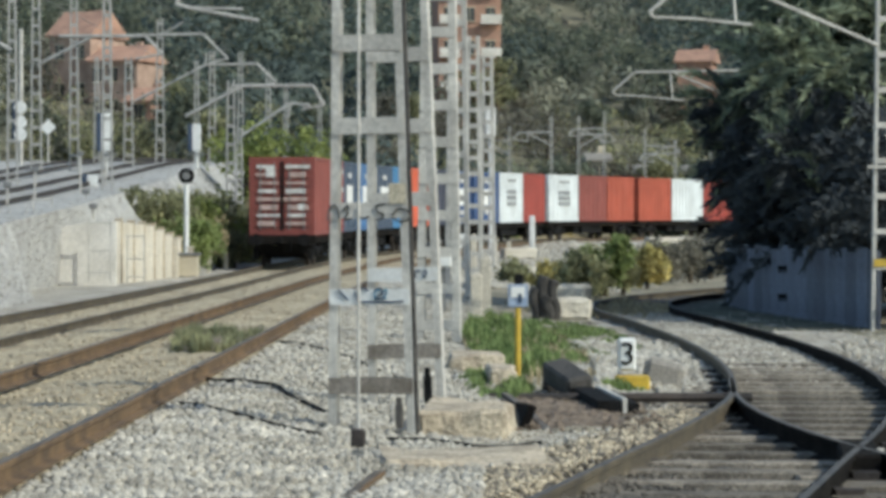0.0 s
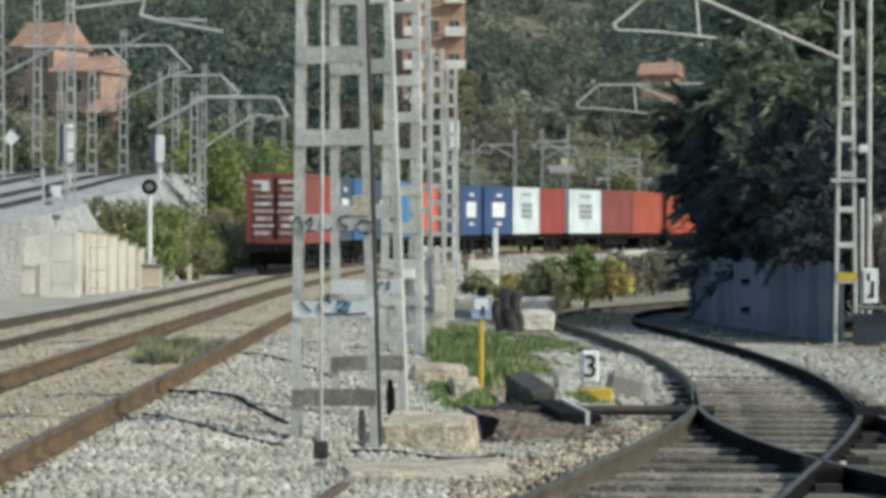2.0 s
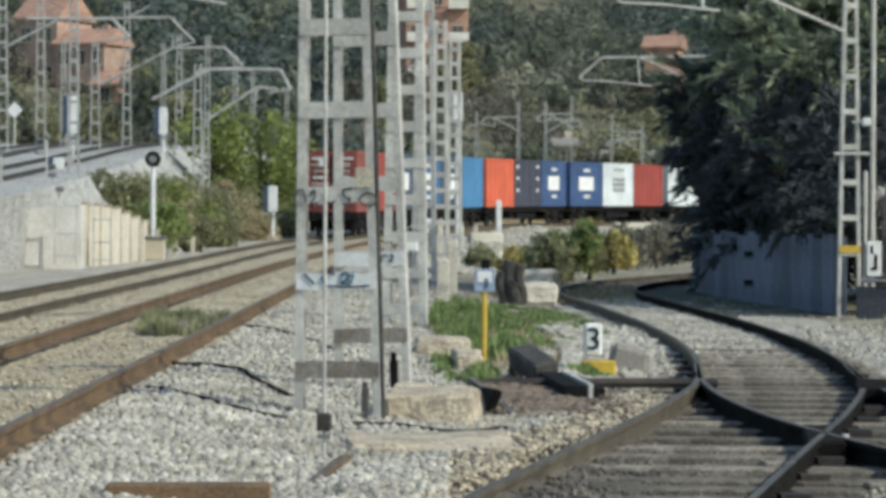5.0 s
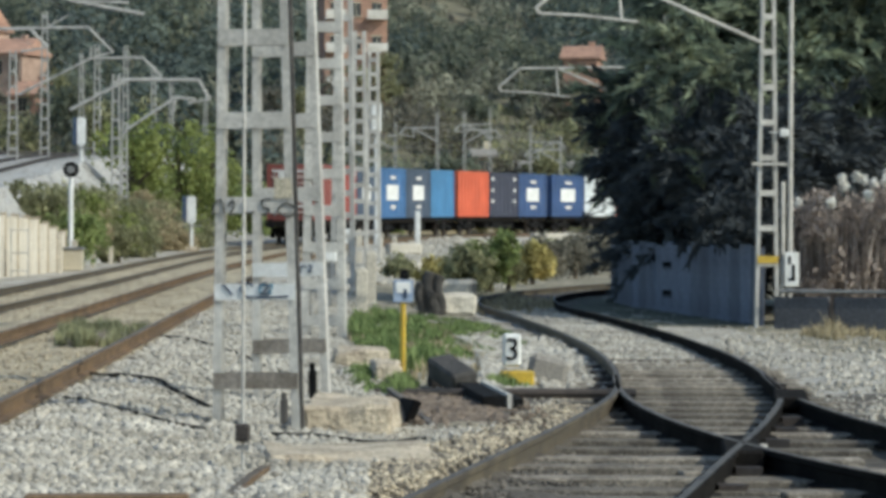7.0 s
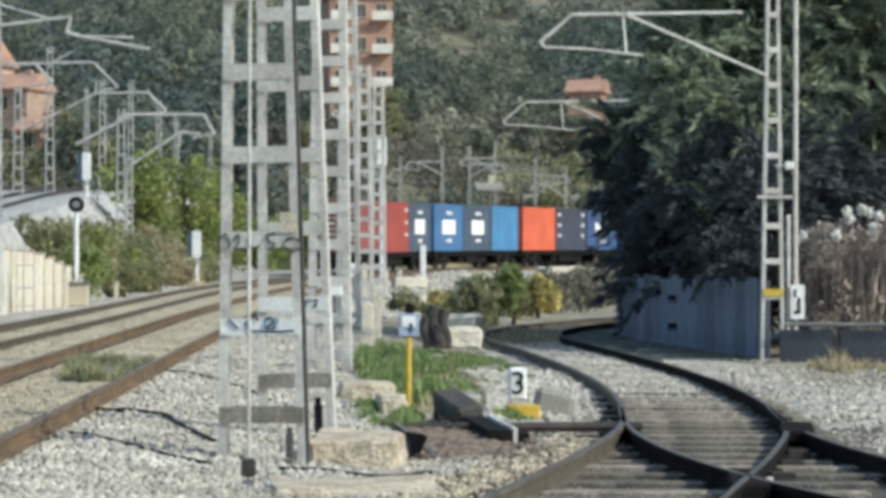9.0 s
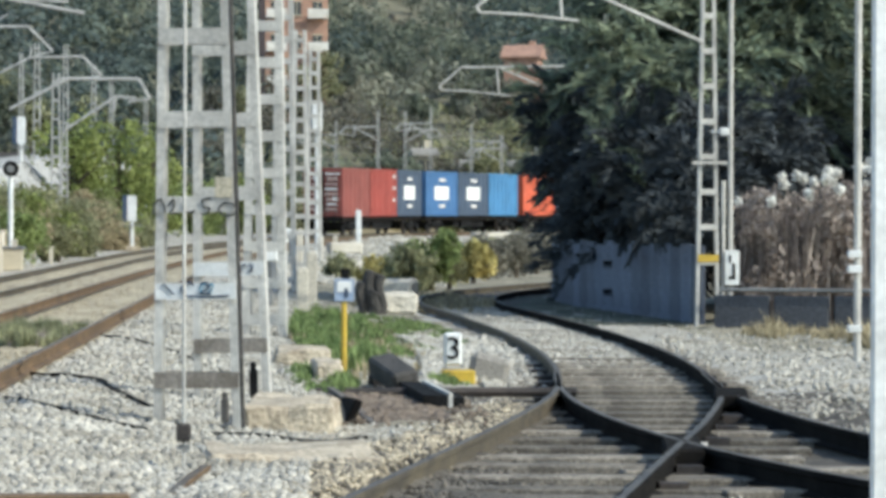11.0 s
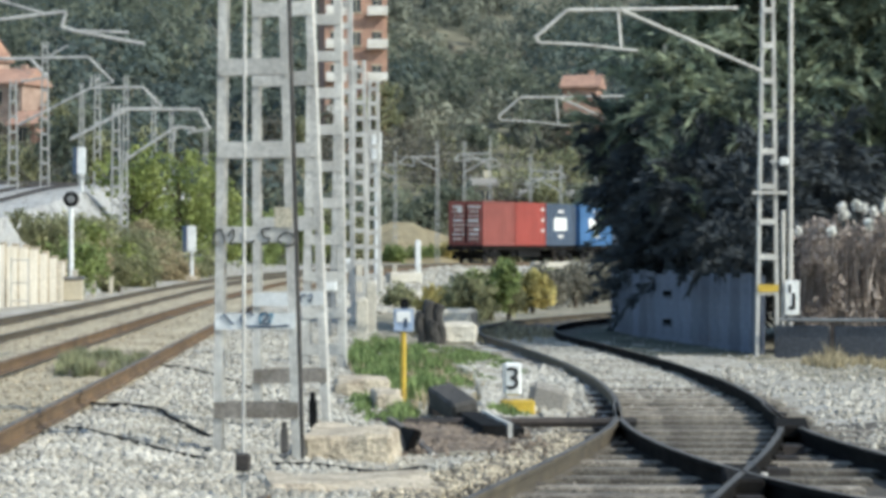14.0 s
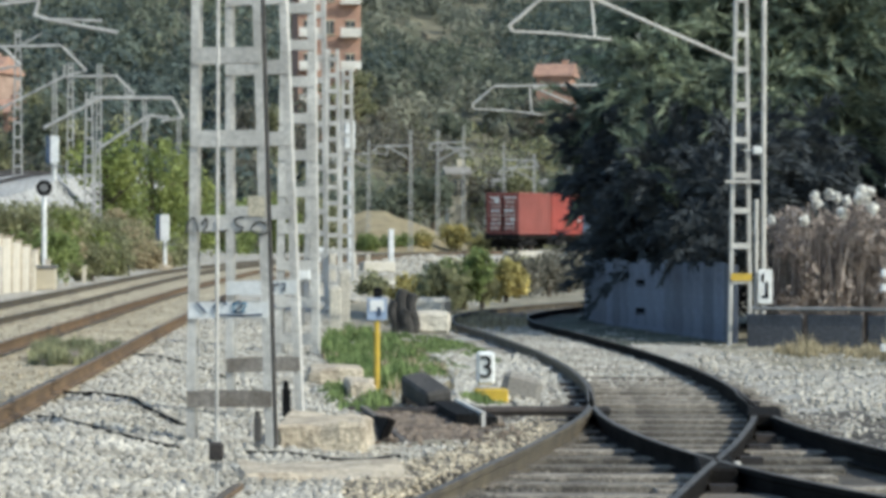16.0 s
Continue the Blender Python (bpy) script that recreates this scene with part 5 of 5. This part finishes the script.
# ---- embankment wall and yard equipment ----
wall = tagged(new("retaining_wall"), "cream concrete panel retaining wall beside the main line", "retaining wall", kind="structure")
ends = smooth_line([(-9.85, 90.6, 0), (-9.55, 93.5, 0), (-9.15, 99, 0), (-8.8, 104.5, 0)], 1.9)
for i, (a, b) in enumerate(zip(ends, ends[1:])):
    c, d = (a + b) / 2, b - a
    h = np.interp(c[1], [90, 97, 105], [1.95, 1.8, 1.2])
    ob = part("panel", boxes(((0, 0, h / 2), (float(np.linalg.norm(d)) - 0.06, 0.16, float(h))), bevel=0.02), M["concrete_pale"], wall)
    ob.matrix_basis = pose(c[0], c[1], -0.4, 0, 0, math.degrees(math.atan2(d[1], d[0])))
    ob = part("post", boxes(((0, 0, h / 2 + 0.04), (0.14, 0.24, float(h) + 0.1)), bevel=0.01), M["concrete"], wall)
    ob.matrix_basis = pose(b[0], b[1], -0.4, 0, 0, math.degrees(math.atan2(d[1], d[0])))
bm = bmesh.new()
crest = [(-12.0, 0.3), (-11.7, 0.75), (-11.3, 1.1), (-10.8, 1.36), (-10.2, 1.49), (-9.35, 1.52), (-9.35, -0.5), (-12.0, -0.5)]
rows_ = [[bm.verts.new((x, y, z)) for x, z in crest] for y in (88.8, 89.05)]
for k in range(len(crest)):
    bm.faces.new([rows_[0][k], rows_[0][(k + 1) % 8], rows_[1][(k + 1) % 8], rows_[1][k]])
for r_ in rows_:
    bm.faces.new(r_)
part("wing_wall", bm, M["concrete_white"], wall, "smooth pale wing wall with a rounded crest")

def signal(x, y, z, h, head, label, disc=False):
    s = empty("signal", pose(x, y, z), label, "railway signal", "signals in the yard")
    part("post", tube([(0, 0, 0), (0, 0, h)], 0.085, 8), M["white"], s)
    part("foot", boxes(((0, 0, 0.1), (0.5, 0.5, 0.25)), bevel=0.03), M["concrete"], s)
    if disc:
        bm = cyl(bmesh.new(), (0, -0.09, h), (0, 0.05, h), 0.27, n=20)
        part("disc", bm, M["black"], s, "round black signal head")
        part("hood", cyl(bmesh.new(), (0, -0.22, h), (0, -0.09, h), 0.13, n=14), M["galv_dark"], s)
    else:
        part("backboard", boxes(((0, -0.1, h), (0.42, 0.06, head)), bevel=0.05), M["white"], s, "white backboard")
        part("case", boxes(((0, 0.08, h), (0.34, 0.25, head - 0.1)), ((-0.32, -0.02, h), (0.2, 0.2, head))), M["ink"], s)
        part("platform", boxes(((0, 0.1, h - head / 2 - 0.15), (0.9, 0.5, 0.05))), M["galv_dark"], s)
    return s

signal(-8.75, 106, -0.35, 3.45, 0, "white signal post with a round black head", True)
signal(-11.8, 149, 3.1, 2.55, 1.3, "tall white-backed colour light signal seen from behind")
signal(-15.4, 142, 3.6, 2.1, 1.75, "white-backed colour light signal beside the climbing tracks")
tri = empty("signal", pose(-20.1, 148, 4.3), "signal post with three round white discs", "railway signal", "signals in the yard")
part("post", tube([(0, 0, 0), (0, 0, 6.5)], 0.1, 8), M["galv"], tri)
part("backboard", boxes(((-0.28, 0.06, 2.1), (0.3, 0.1, 2.0)), bevel=0.03), M["ink"], tri)
for q in (1.45, 2.05, 2.75):
    part("disc", cyl(bmesh.new(), (0, -0.2, q), (0, -0.1, q), 0.3, n=18), M["white"], tri, "round white disc")
dia = empty("diamond_sign", pose(-18.8, 148, 4.4), "white diamond sign on a thin post", "sign")
part("post", tube([(0, 0, 0), (0, 0, 1.6)], 0.05, 6), M["galv"], dia)
part("plate", boxes(((0, -0.08, 1.7), (0.55, 0.04, 0.55), 0, 45)), M["white"], dia)
signal(-13.3, 118, 2.4, 0.6, 0.7, "low white dwarf signal beside the climbing track")
signal(-6.2, 141, 0.0, 1.9, 1.2, "white-backed dwarf signal beside the main line")
signal(1.93, 126, -0.3, 5.9, 1.2, "white-backed signal on a post behind the masts")

def ladder(x, y, z, w, h, label):
    l = empty("cage_frame", pose(x, y, z), label, "steel frame", "steel frames")
    for s in (-1, 1):
        part("upright", boxes(((s * w / 2, 0, h / 2), (0.05, 0.05, h))), M["galv"], l)
    for q in (0.15, 0.5, 0.95):
        part("rung", boxes(((0, 0, q * h), (w, 0.04, 0.05))), M["galv"], l)
    return l

ladder(-11.6, 90, 0.35, 0.55, 1.9, "grey steel frame standing on the gravel slope")
ladder(-9.75, 88.2, -0.2, 0.62, 1.75, "grey steel frame before the retaining wall")
ladder(-9.1, 92, -0.35, 0.5, 1.5, "rusty steel frame before the retaining wall")
for x, y, h in ((-8.6, 100, 1.3), (-8.45, 104, 1.0), (-8.3, 110, 0.9), (-8.1, 116, 0.7)):
    tagged(part("marker_post", boxes(((0, 0, h / 2), (0.16, 0.16, h)), ((0, 0, h + 0.03), (0.22, 0.22, 0.06)), bevel=0.02), M["concrete_pale"], None), "short pale concrete post beside the track", "post", "posts beside the track").location = (x, y, -0.35)
for x, y, z, h in ((-12.2, 84, 0.9, 1.1), (-12.9, 92, 1.7, 0.9), (-11.6, 101, 1.2, 1.3), (-12.6, 108, 2.4, 1.5), (-10.9, 112, 1.3, 1.1), (-12.8, 118, 2.9, 1.2), (-13.0, 99, 2.2, 1.0), (-10.8, 96, 0.6, 1.4)):
    pk = empty("yard_peg", pose(x, y, z), "short grey steel post on the gravel slope", "post", "posts on the slope")
    part("shaft", boxes(((0, 0, h / 2 - 0.1), (0.07, 0.07, h + 0.2))), M["galv"], pk)
    part("head", boxes(((0, -0.03, h), (0.26, 0.12, 0.16)), bevel=0.02), M["galv_dark"], pk)
cab = empty("trackside_cabinet", pose(-8.55, 103, -0.35), "low grey and cream trackside cabinet", "cabinet")
part("body", boxes(((0, 0, 0.4), (0.9, 0.5, 0.7)), bevel=0.03), M["cream"], cab)
part("lid", boxes(((0, 0, 0.8), (1.0, 0.6, 0.1)), bevel=0.02), M["galv_dark"], cab)
post = empty("white_post", pose(4.3, 150, 0.1), "white painted marker post beside the curve", "post", "posts beside the track")
part("shaft", boxes(((0, 0, 0.9), (0.26, 0.2, 1.8)), bevel=0.03), M["white"], post)
part("base", boxes(((0, 0, 0.1), (0.6, 0.5, 0.25)), bevel=0.03), M["concrete"], post)
for x, y, h in ((2.0, 121, 1.2), (3.1, 146, 1.1), (1.1, 112, 1.5), (0.9, 66, 1.15), (0.62, 58, 0.9)):
    tagged(part("marker_post", boxes(((0, 0, h / 2), (0.22, 0.2, h)), ((0.02, 0, h), (0.16, 0.15, 0.08)), bevel=0.02), M["concrete_pale"], None), "short pale concrete post beside the track", "post", "posts beside the track").location = (x, y, -0.45)

# ---- metal fence under the evergreen, low wall ----
fence = tagged(new("metal_fence"), "grey-blue sheet-metal fence in the shade of the evergreen", "fence", kind="structure")
fl = smooth_line([(7.75, 55.2, 0), (7.2, 61.5, 0), (6.64, 68.5, 0), (6.72, 73.5, 0), (8.3, 79.5, 0), (11.2, 87, 0)], 0.9)
for i, (a, b) in enumerate(zip(fl, fl[1:])):
    c, d = (a + b) / 2, b - a
    h = 1.48 + 0.05 * math.sin(i * 2.3)
    items = [((0, 0, h / 2), (0.88, 0.03, h))] + [((q, -0.03, h / 2), (0.06, 0.04, h - 0.04)) for q in (-0.36, -0.12, 0.12, 0.36)]
    ob = part("panel", boxes(*items), M["wall_blue"], fence)
    ob.matrix_basis = pose(c[0], c[1], -0.55, 0, 0, math.degrees(math.atan2(d[1], d[0])))
# greenish verge with the tree's shade put into its dark colour
foot = [p for p in fl if p[1] < 76]
left = np.array([(float(at_y(SIDING, p[1])[0]) + 1.05, p[1]) for p in foot])
right = np.array([(p[0] + 0.3, p[1]) for p in foot])
strip("fence_verge", np.c_[left, ground_z(left[:, 0], left[:, 1]) + 0.006], np.c_[right, ground_z(right[:, 0], right[:, 1]) + 0.03], M["earth_green_shaded"], "greenish soil along the metal fence, darkened for the evergreen shade", cat="verge", n=5, rough=0.01)
for z in (-0.07, 0.51):
    part("slot", boxes(((7.0, 63.4, z), (0.32, 0.06, 0.1)), ((7.0, 63.4, z - 0.08), (0.32, 0.1, 0.02))), M["black"], fence, "dark slot in the sheet metal")
low = tagged(new("low_wall"), "low grey wall with a pipe rail before the reeds", "wall", kind="structure")
for i in range(6):
    ob = part("block", boxes(((0, 0, 0.27), (0.96, 0.2, 0.6)), bevel=0.02), M["wall_grey"], low)
    ob.matrix_basis = pose(8.3 + i, 54.2 - i * 0.35, -0.5, 0, 0, -19)
part("pipe_rail", tube([(7.9, 54.2, 0.17), (10.5, 53.3, 0.17), (13.5, 52.2, 0.17)], 0.035, 8), M["galv_dark"], low)

pole = empty("sign_pole", pose(8.25, 55.3, -0.5), "thin grey pole with a white sign plate beside the fence", "sign pole")
part("pole", tube([(0, 0, 0), (0, 0, 6.5)], 0.045, 8), M["galv"], pole)
part("second_pole", tube([(-0.13, 0, 0), (-0.13, 0, 2.6)], 0.04, 8), M["galv"], pole)
sign = part("sign_plate", boxes(((0.02, -0.08, 1.04), (0.26, 0.03, 0.62)), bevel=0.01), M["white"], pole, "white sign plate with dark marks")
part("mark", boxes(((-0.02, -0.1, 1.2), (0.04, 0.02, 0.14)), ((0.05, -0.1, 1.0), (0.05, 0.02, 0.24)), ((0.02, -0.1, 0.86), (0.12, 0.02, 0.05))), M["black"], sign)
tall = empty("tall_pole", pose(7.88, 41.3, -0.52), "slim pale steel pole with small fittings", "pole")
part("pole", tube([(0, 0, 0), (0, 0, 8)], 0.05, 10), M["galv"], tall)
for q in (0.45, 1.25, 1.45):
    part("fitting", boxes(((-0.05, -0.05, q), (0.18, 0.12, 0.10)), bevel=0.01), M["white"], tall)
board = empty("white_board", pose(2.555, 12.0, -0.5), "tall white board on a dark post", "sign board")
part("board", boxes(((0.02, 0, 2.4), (0.46, 0.05, 4.7)), bevel=0.01), M["white"], board)
part("post", boxes(((0, 0.06, 1.6), (0.07, 0.07, 3.3))), M["galv_dark"], board)

# ---- small things along the siding ----
sp = empty("blue_sign", pose(0.83, 34.4, -0.47), "pale blue sign plate on a yellow post in the grass", "sign")
part("post", tube([(0, 0, 0), (0, 0, 0.95)], 0.032, 10), M["yellow"], sp)
plate = part("plate", boxes(((0, -0.03, 1.06), (0.22, 0.02, 0.25)), bevel=0.004), M["blue_sign"], sp, "faded blue plate")
part("mark", boxes(((0.0, -0.045, 1.1), (0.16, 0.008, 0.12))), M["white"], plate)
part("arrow", boxes(((0.02, -0.047, 1.03), (0.04, 0.008, 0.1))), M["ink"], plate)
part("cap", boxes(((0.01, 0.0, 1.24), (0.10, 0.08, 0.12)), bevel=0.02), M["black"], sp)

mk = empty("point_marker", pose(2.09, 35.3, -0.52), "white numbered point marker on a yellow base", "marker")
part("base", boxes(((0.06, 0, 0.1), (0.38, 0.3, 0.17)), bevel=0.015), M["yellow"], mk, "yellow painted base")
face = part("plate", boxes(((0, 0, 0.42), (0.21, 0.16, 0.38)), bevel=0.03), M["white"], mk)
fc = bpy.data.curves.new("digit", "FONT")
fc.body, fc.size, fc.align_x, fc.align_y, fc.extrude = "3", 0.36, "CENTER", "CENTER", 0.004
fc.materials.append(M["black"])
digit = new("digit", fc)
digit.parent = face
digit.matrix_basis = pose(0, -0.088, 0.42, 90)
slab = empty("leaning_slab", pose(2.55, 36.0, -0.52), "broken grey concrete slab leaning beside the marker", "slab")
part("body", boxes(((0, 0, 0.16), (0.46, 0.25, 0.32), 0, 14), bevel=0.06), M["slate"], slab)

lv = empty("point_lever", pose(1.42, 32.8, -0.5), "dark cast-iron point lever box with steel rods", "point lever")
part("box", boxes(((-0.10, 0.1, 0.24), (0.30, 0.7, 0.24), 20, -10, 14), bevel=0.03), M["cable_grey"], lv, "dark lid box")
part("channel", boxes(((0.12, -1.5, 0.09), (0.22, 2.6, 0.16), 3)), M["black"], lv)
part("channel", boxes(((0.27, -1.5, 0.12), (0.04, 2.6, 0.14), 3)), M["galv"], lv)
part("channel", boxes(((0.37, -1.5, 0.08), (0.10, 2.4, 0.12), 3)), M["black"], lv)
part("rod", tube([(-0.95, -1.0, 0.10), (1.75, -0.9, 0.10)], 0.05, 8), M["rust_dark"], lv)
# black slab put in for the dark hollow next to the foundation block
part("cover_plate", boxes(((-0.70, -4.4, 0.13), (0.07, 2.6, 0.22), 0, 24, -3), bevel=0.01), M["rail_black"], lv, "black tilted slab standing for the dark cavity by the block")
part("counterweight", boxes(((-0.2, 0.7, 0.12), (0.3, 0.25, 0.22)), bevel=0.05), M["rust_dark"], lv)

def block(x, y, z, s, turn, label, m="concrete", bev=0.03):
    bm = boxes(((0, 0, s[2] / 2), s), bevel=bev)
    bmesh.ops.subdivide_edges(bm, edges=bm.edges[:], cuts=3, use_grid_fill=True)
    for v in bm.verts:
        v.co += noise.noise_vector((v.co + Vector((x, y, 0))) * 4.0) * 0.05 + noise.noise_vector((v.co + Vector((y, x, 0))) * 17.0) * 0.010
    b = tagged(part("concrete_block", bm, M[m], None), label, "concrete block", "concrete blocks")
    b.matrix_basis = pose(x, y, z, 0, 0, turn)

block(0.20, 26.0, -0.45, (0.72, 1.6, 0.31), -4, "weathered tan concrete foundation block")
block(0.16, 22.5, -0.46, (1.25, 1.7, 0.16), 4, "flat sandy concrete slab sunk in ballast")
block(0.40, 37.5, -0.5, (0.66, 1.6, 0.33), 0, "low pale concrete kerb in the grass")
block(0.66, 35.2, -0.52, (0.32, 1.8, 0.28), 0, "low pale concrete kerb in the grass")
block(2.55, 62, -0.5, (0.7, 0.8, 0.42), 8, "pale broken concrete slab beside the grass", "concrete_pale", 0.06)
block(2.75, 66, -0.5, (0.7, 0.9, 0.62), -10, "pale broken concrete slab beside the grass", "concrete_pale", 0.06)
block(3.2, 132, 0.0, (1.4, 1.0, 0.45), 10, "pale concrete slab beside the curve", "concrete_pale", 0.06)
block(6.9, 148, 0.1, (1.9, 1.0, 0.4), -5, "pale concrete slab beside the curve", "concrete_pale", 0.06)
block(11.6, 158.5, 0.2, (2.5, 1.2, 0.62), 8, "pale broken concrete slab beside the curve", "concrete_pale", 0.06)
block(13.4, 163, 0.2, (1.8, 1.0, 0.5), -14, "pale broken concrete slab beside the curve", "concrete_pale", 0.06)
block(3.0, 112.5, -0.42, (1.3, 0.8, 0.3), 12, "pale concrete slab half sunk in rubble", "concrete_pale", 0.05)
block(4.6, 121, -0.4, (1.6, 0.9, 0.28), -6, "pale concrete slab half sunk in rubble", "concrete_pale", 0.05)
block(2.0, 104, -0.5, (0.9, 0.8, 0.36), 4, "pale concrete slab half sunk in rubble", "concrete_pale", 0.05)
bin_ = empty("cable_drum", pose(1.98, 61, -0.5), "black upright cable drum bundle", "cable drum")
for q, w_, h_ in ((-0.17, 0.12, 0.66), (0.0, 0.15, 0.88), (0.2, 0.13, 0.8), (0.08, 0.17, 0.5)):
    coil = tube([(q + 0.05 * math.sin(k * 1.3), -0.02 * k, h_ * k / 5) for k in range(6)], w_ * 0.8, 9)
    part("coil", coil, M["cable_grey"], bin_)

for x, y, h in ((0.0, 61, 1.1), (0.75, 112, 1.35), (0.45, 100, 1.2)):
    jb = empty("junction_box", pose(x, y, -0.4), "white trackside junction box on a short post", "junction box", "junction boxes")
    part("post", boxes(((0, 0, h / 2), (0.1, 0.1, h))), M["galv_dark"], jb)
    part("case", boxes(((0, -0.05, h), (0.34, 0.24, 0.30)), bevel=0.04), M["white"], jb)

def loose_rail(pts, m, label):
    l = smooth_line(pts, 0.2)
    t = tagged(new("loose_rail"), label, "rail", "loose rails")
    rail(l, 0.0, M[m], t, "bar")

loose_rail([(0.62, 31.4, -0.32), (0.76, 29.2, -0.34), (0.92, 26.6, -0.40)], "rust_dark", "dark rusty rail end lying by the block")
loose_rail([(-0.62, 18.5, -0.30), (-0.50, 19.8, -0.27), (-0.40, 20.6, -0.25)], "rust", "rusty rail end rising from the ballast")
tagged(part("timber_plank", boxes(((-1.21, 17.1, -0.20), (0.90, 0.22, 0.10), 2), bevel=0.01), M["rust"], None), "rust-brown plank lying on the ballast", "plank")

def cable(pts, r, label):
    l = smooth_line([(x, y, 0) for x, y in pts], 0.12)
    z = ground_z(l[:, 0], l[:, 1]) + r * 1.6
    tagged(part("ground_cable", tube([tuple(p) for p in np.c_[l[:, :2], z]], r, 6), M["black"], None), label, "cable", "cables on the ballast")

cable([(-2.41, 31.6), (-2.12, 30.3), (-1.80, 30.2), (-1.48, 29.0), (-1.21, 27.7), (-0.97, 26.6)], 0.02, "black cable lying across the pale ballast")
cable([(-2.25, 26.5), (-1.98, 26.0), (-1.71, 25.5), (-1.44, 24.9), (-1.19, 24.4), (-0.89, 24.0)], 0.017, "black cable lying across the pale ballast")
cable([(-2.2, 41), (-1.6, 39.5), (-1.1, 37.5), (-0.7, 35)], 0.016, "black cable lying across the pale ballast")
cable([(-0.5, 24.2), (-0.1, 24.4), (0.3, 24.0), (0.8, 24.5)], 0.016, "black cable lying by the foundation")

# ---- timber sleepers of the siding ----
def sleepers(line, a, b, step, length, parent, lean=0.0):
    bm = boxes(((0, 0, 0), (length, 0.30, 0.14)), bevel=0.012)
    me = bpy.data.meshes.new("sleeper")
    bm.to_mesh(me)
    bm.free()
    me.materials.append(M["timber"])
    y = a
    while y < b:
        x, z = at_y(line, y)
        x2, _ = at_y(line, y + 0.5)
        ob = new("sleeper", me)
        ob.parent = parent
        ob.matrix_basis = pose(float(x) + g.uniform(-0.06, 0.06), y, float(z) - 0.225 + 0.03 * min(1.0, max(0.0, (y - 38) / 8)) - (g.uniform(0.0, 0.07) * min(1.0, (y - 38) / 8) if y > 38 else 0.0) + g.uniform(-0.012, 0.012), 0, 0, -math.degrees(math.atan2(float(x2 - x), 0.5)) * 0.35 + g.uniform(-1.5, 1.5) + lean)
        y += step * g.uniform(0.93, 1.07)

sleepers(SIDING, 14.5, 21.5, 0.95, 2.7, siding)
sleepers(SIDING, 21.6, 34.0, 0.95, 3.6, siding)
sleepers(SIDING, 34.2, 92.0, 0.95, 2.7, siding)
sleepers(BRANCH, 12.0, 23.5, 0.95, 2.9, branch)
for x, y in ((3.36, 24.1), (3.28, 23.5), (3.46, 24.7), (3.44, 23.9)):
    ob = part("bolt", cyl(bmesh.new(), (x, y, -0.50), (x, y, -0.41), 0.05), M["galv"], branch)
part("switch_point", boxes(((4.62, 30.9, -0.40), (0.34, 1.6, 0.12), -8), bevel=0.02), M["rail_black"], branch, "dark steel point casting")
part("crossing_frog", boxes(((3.22, 24.1, -0.42), (0.30, 1.8, 0.13), -6), bevel=0.02), M["rail_black"], branch, "dark steel crossing frog")
for y in np.arange(17, 40, 1.5):
    x, z = at_y(SIDING, y)
    for s in (-1, 1):
        part("chair", boxes(((float(x) + s * 0.98, float(y), -0.50), (0.2, 0.18, 0.08))), M["rust_dark"], siding)

motions()
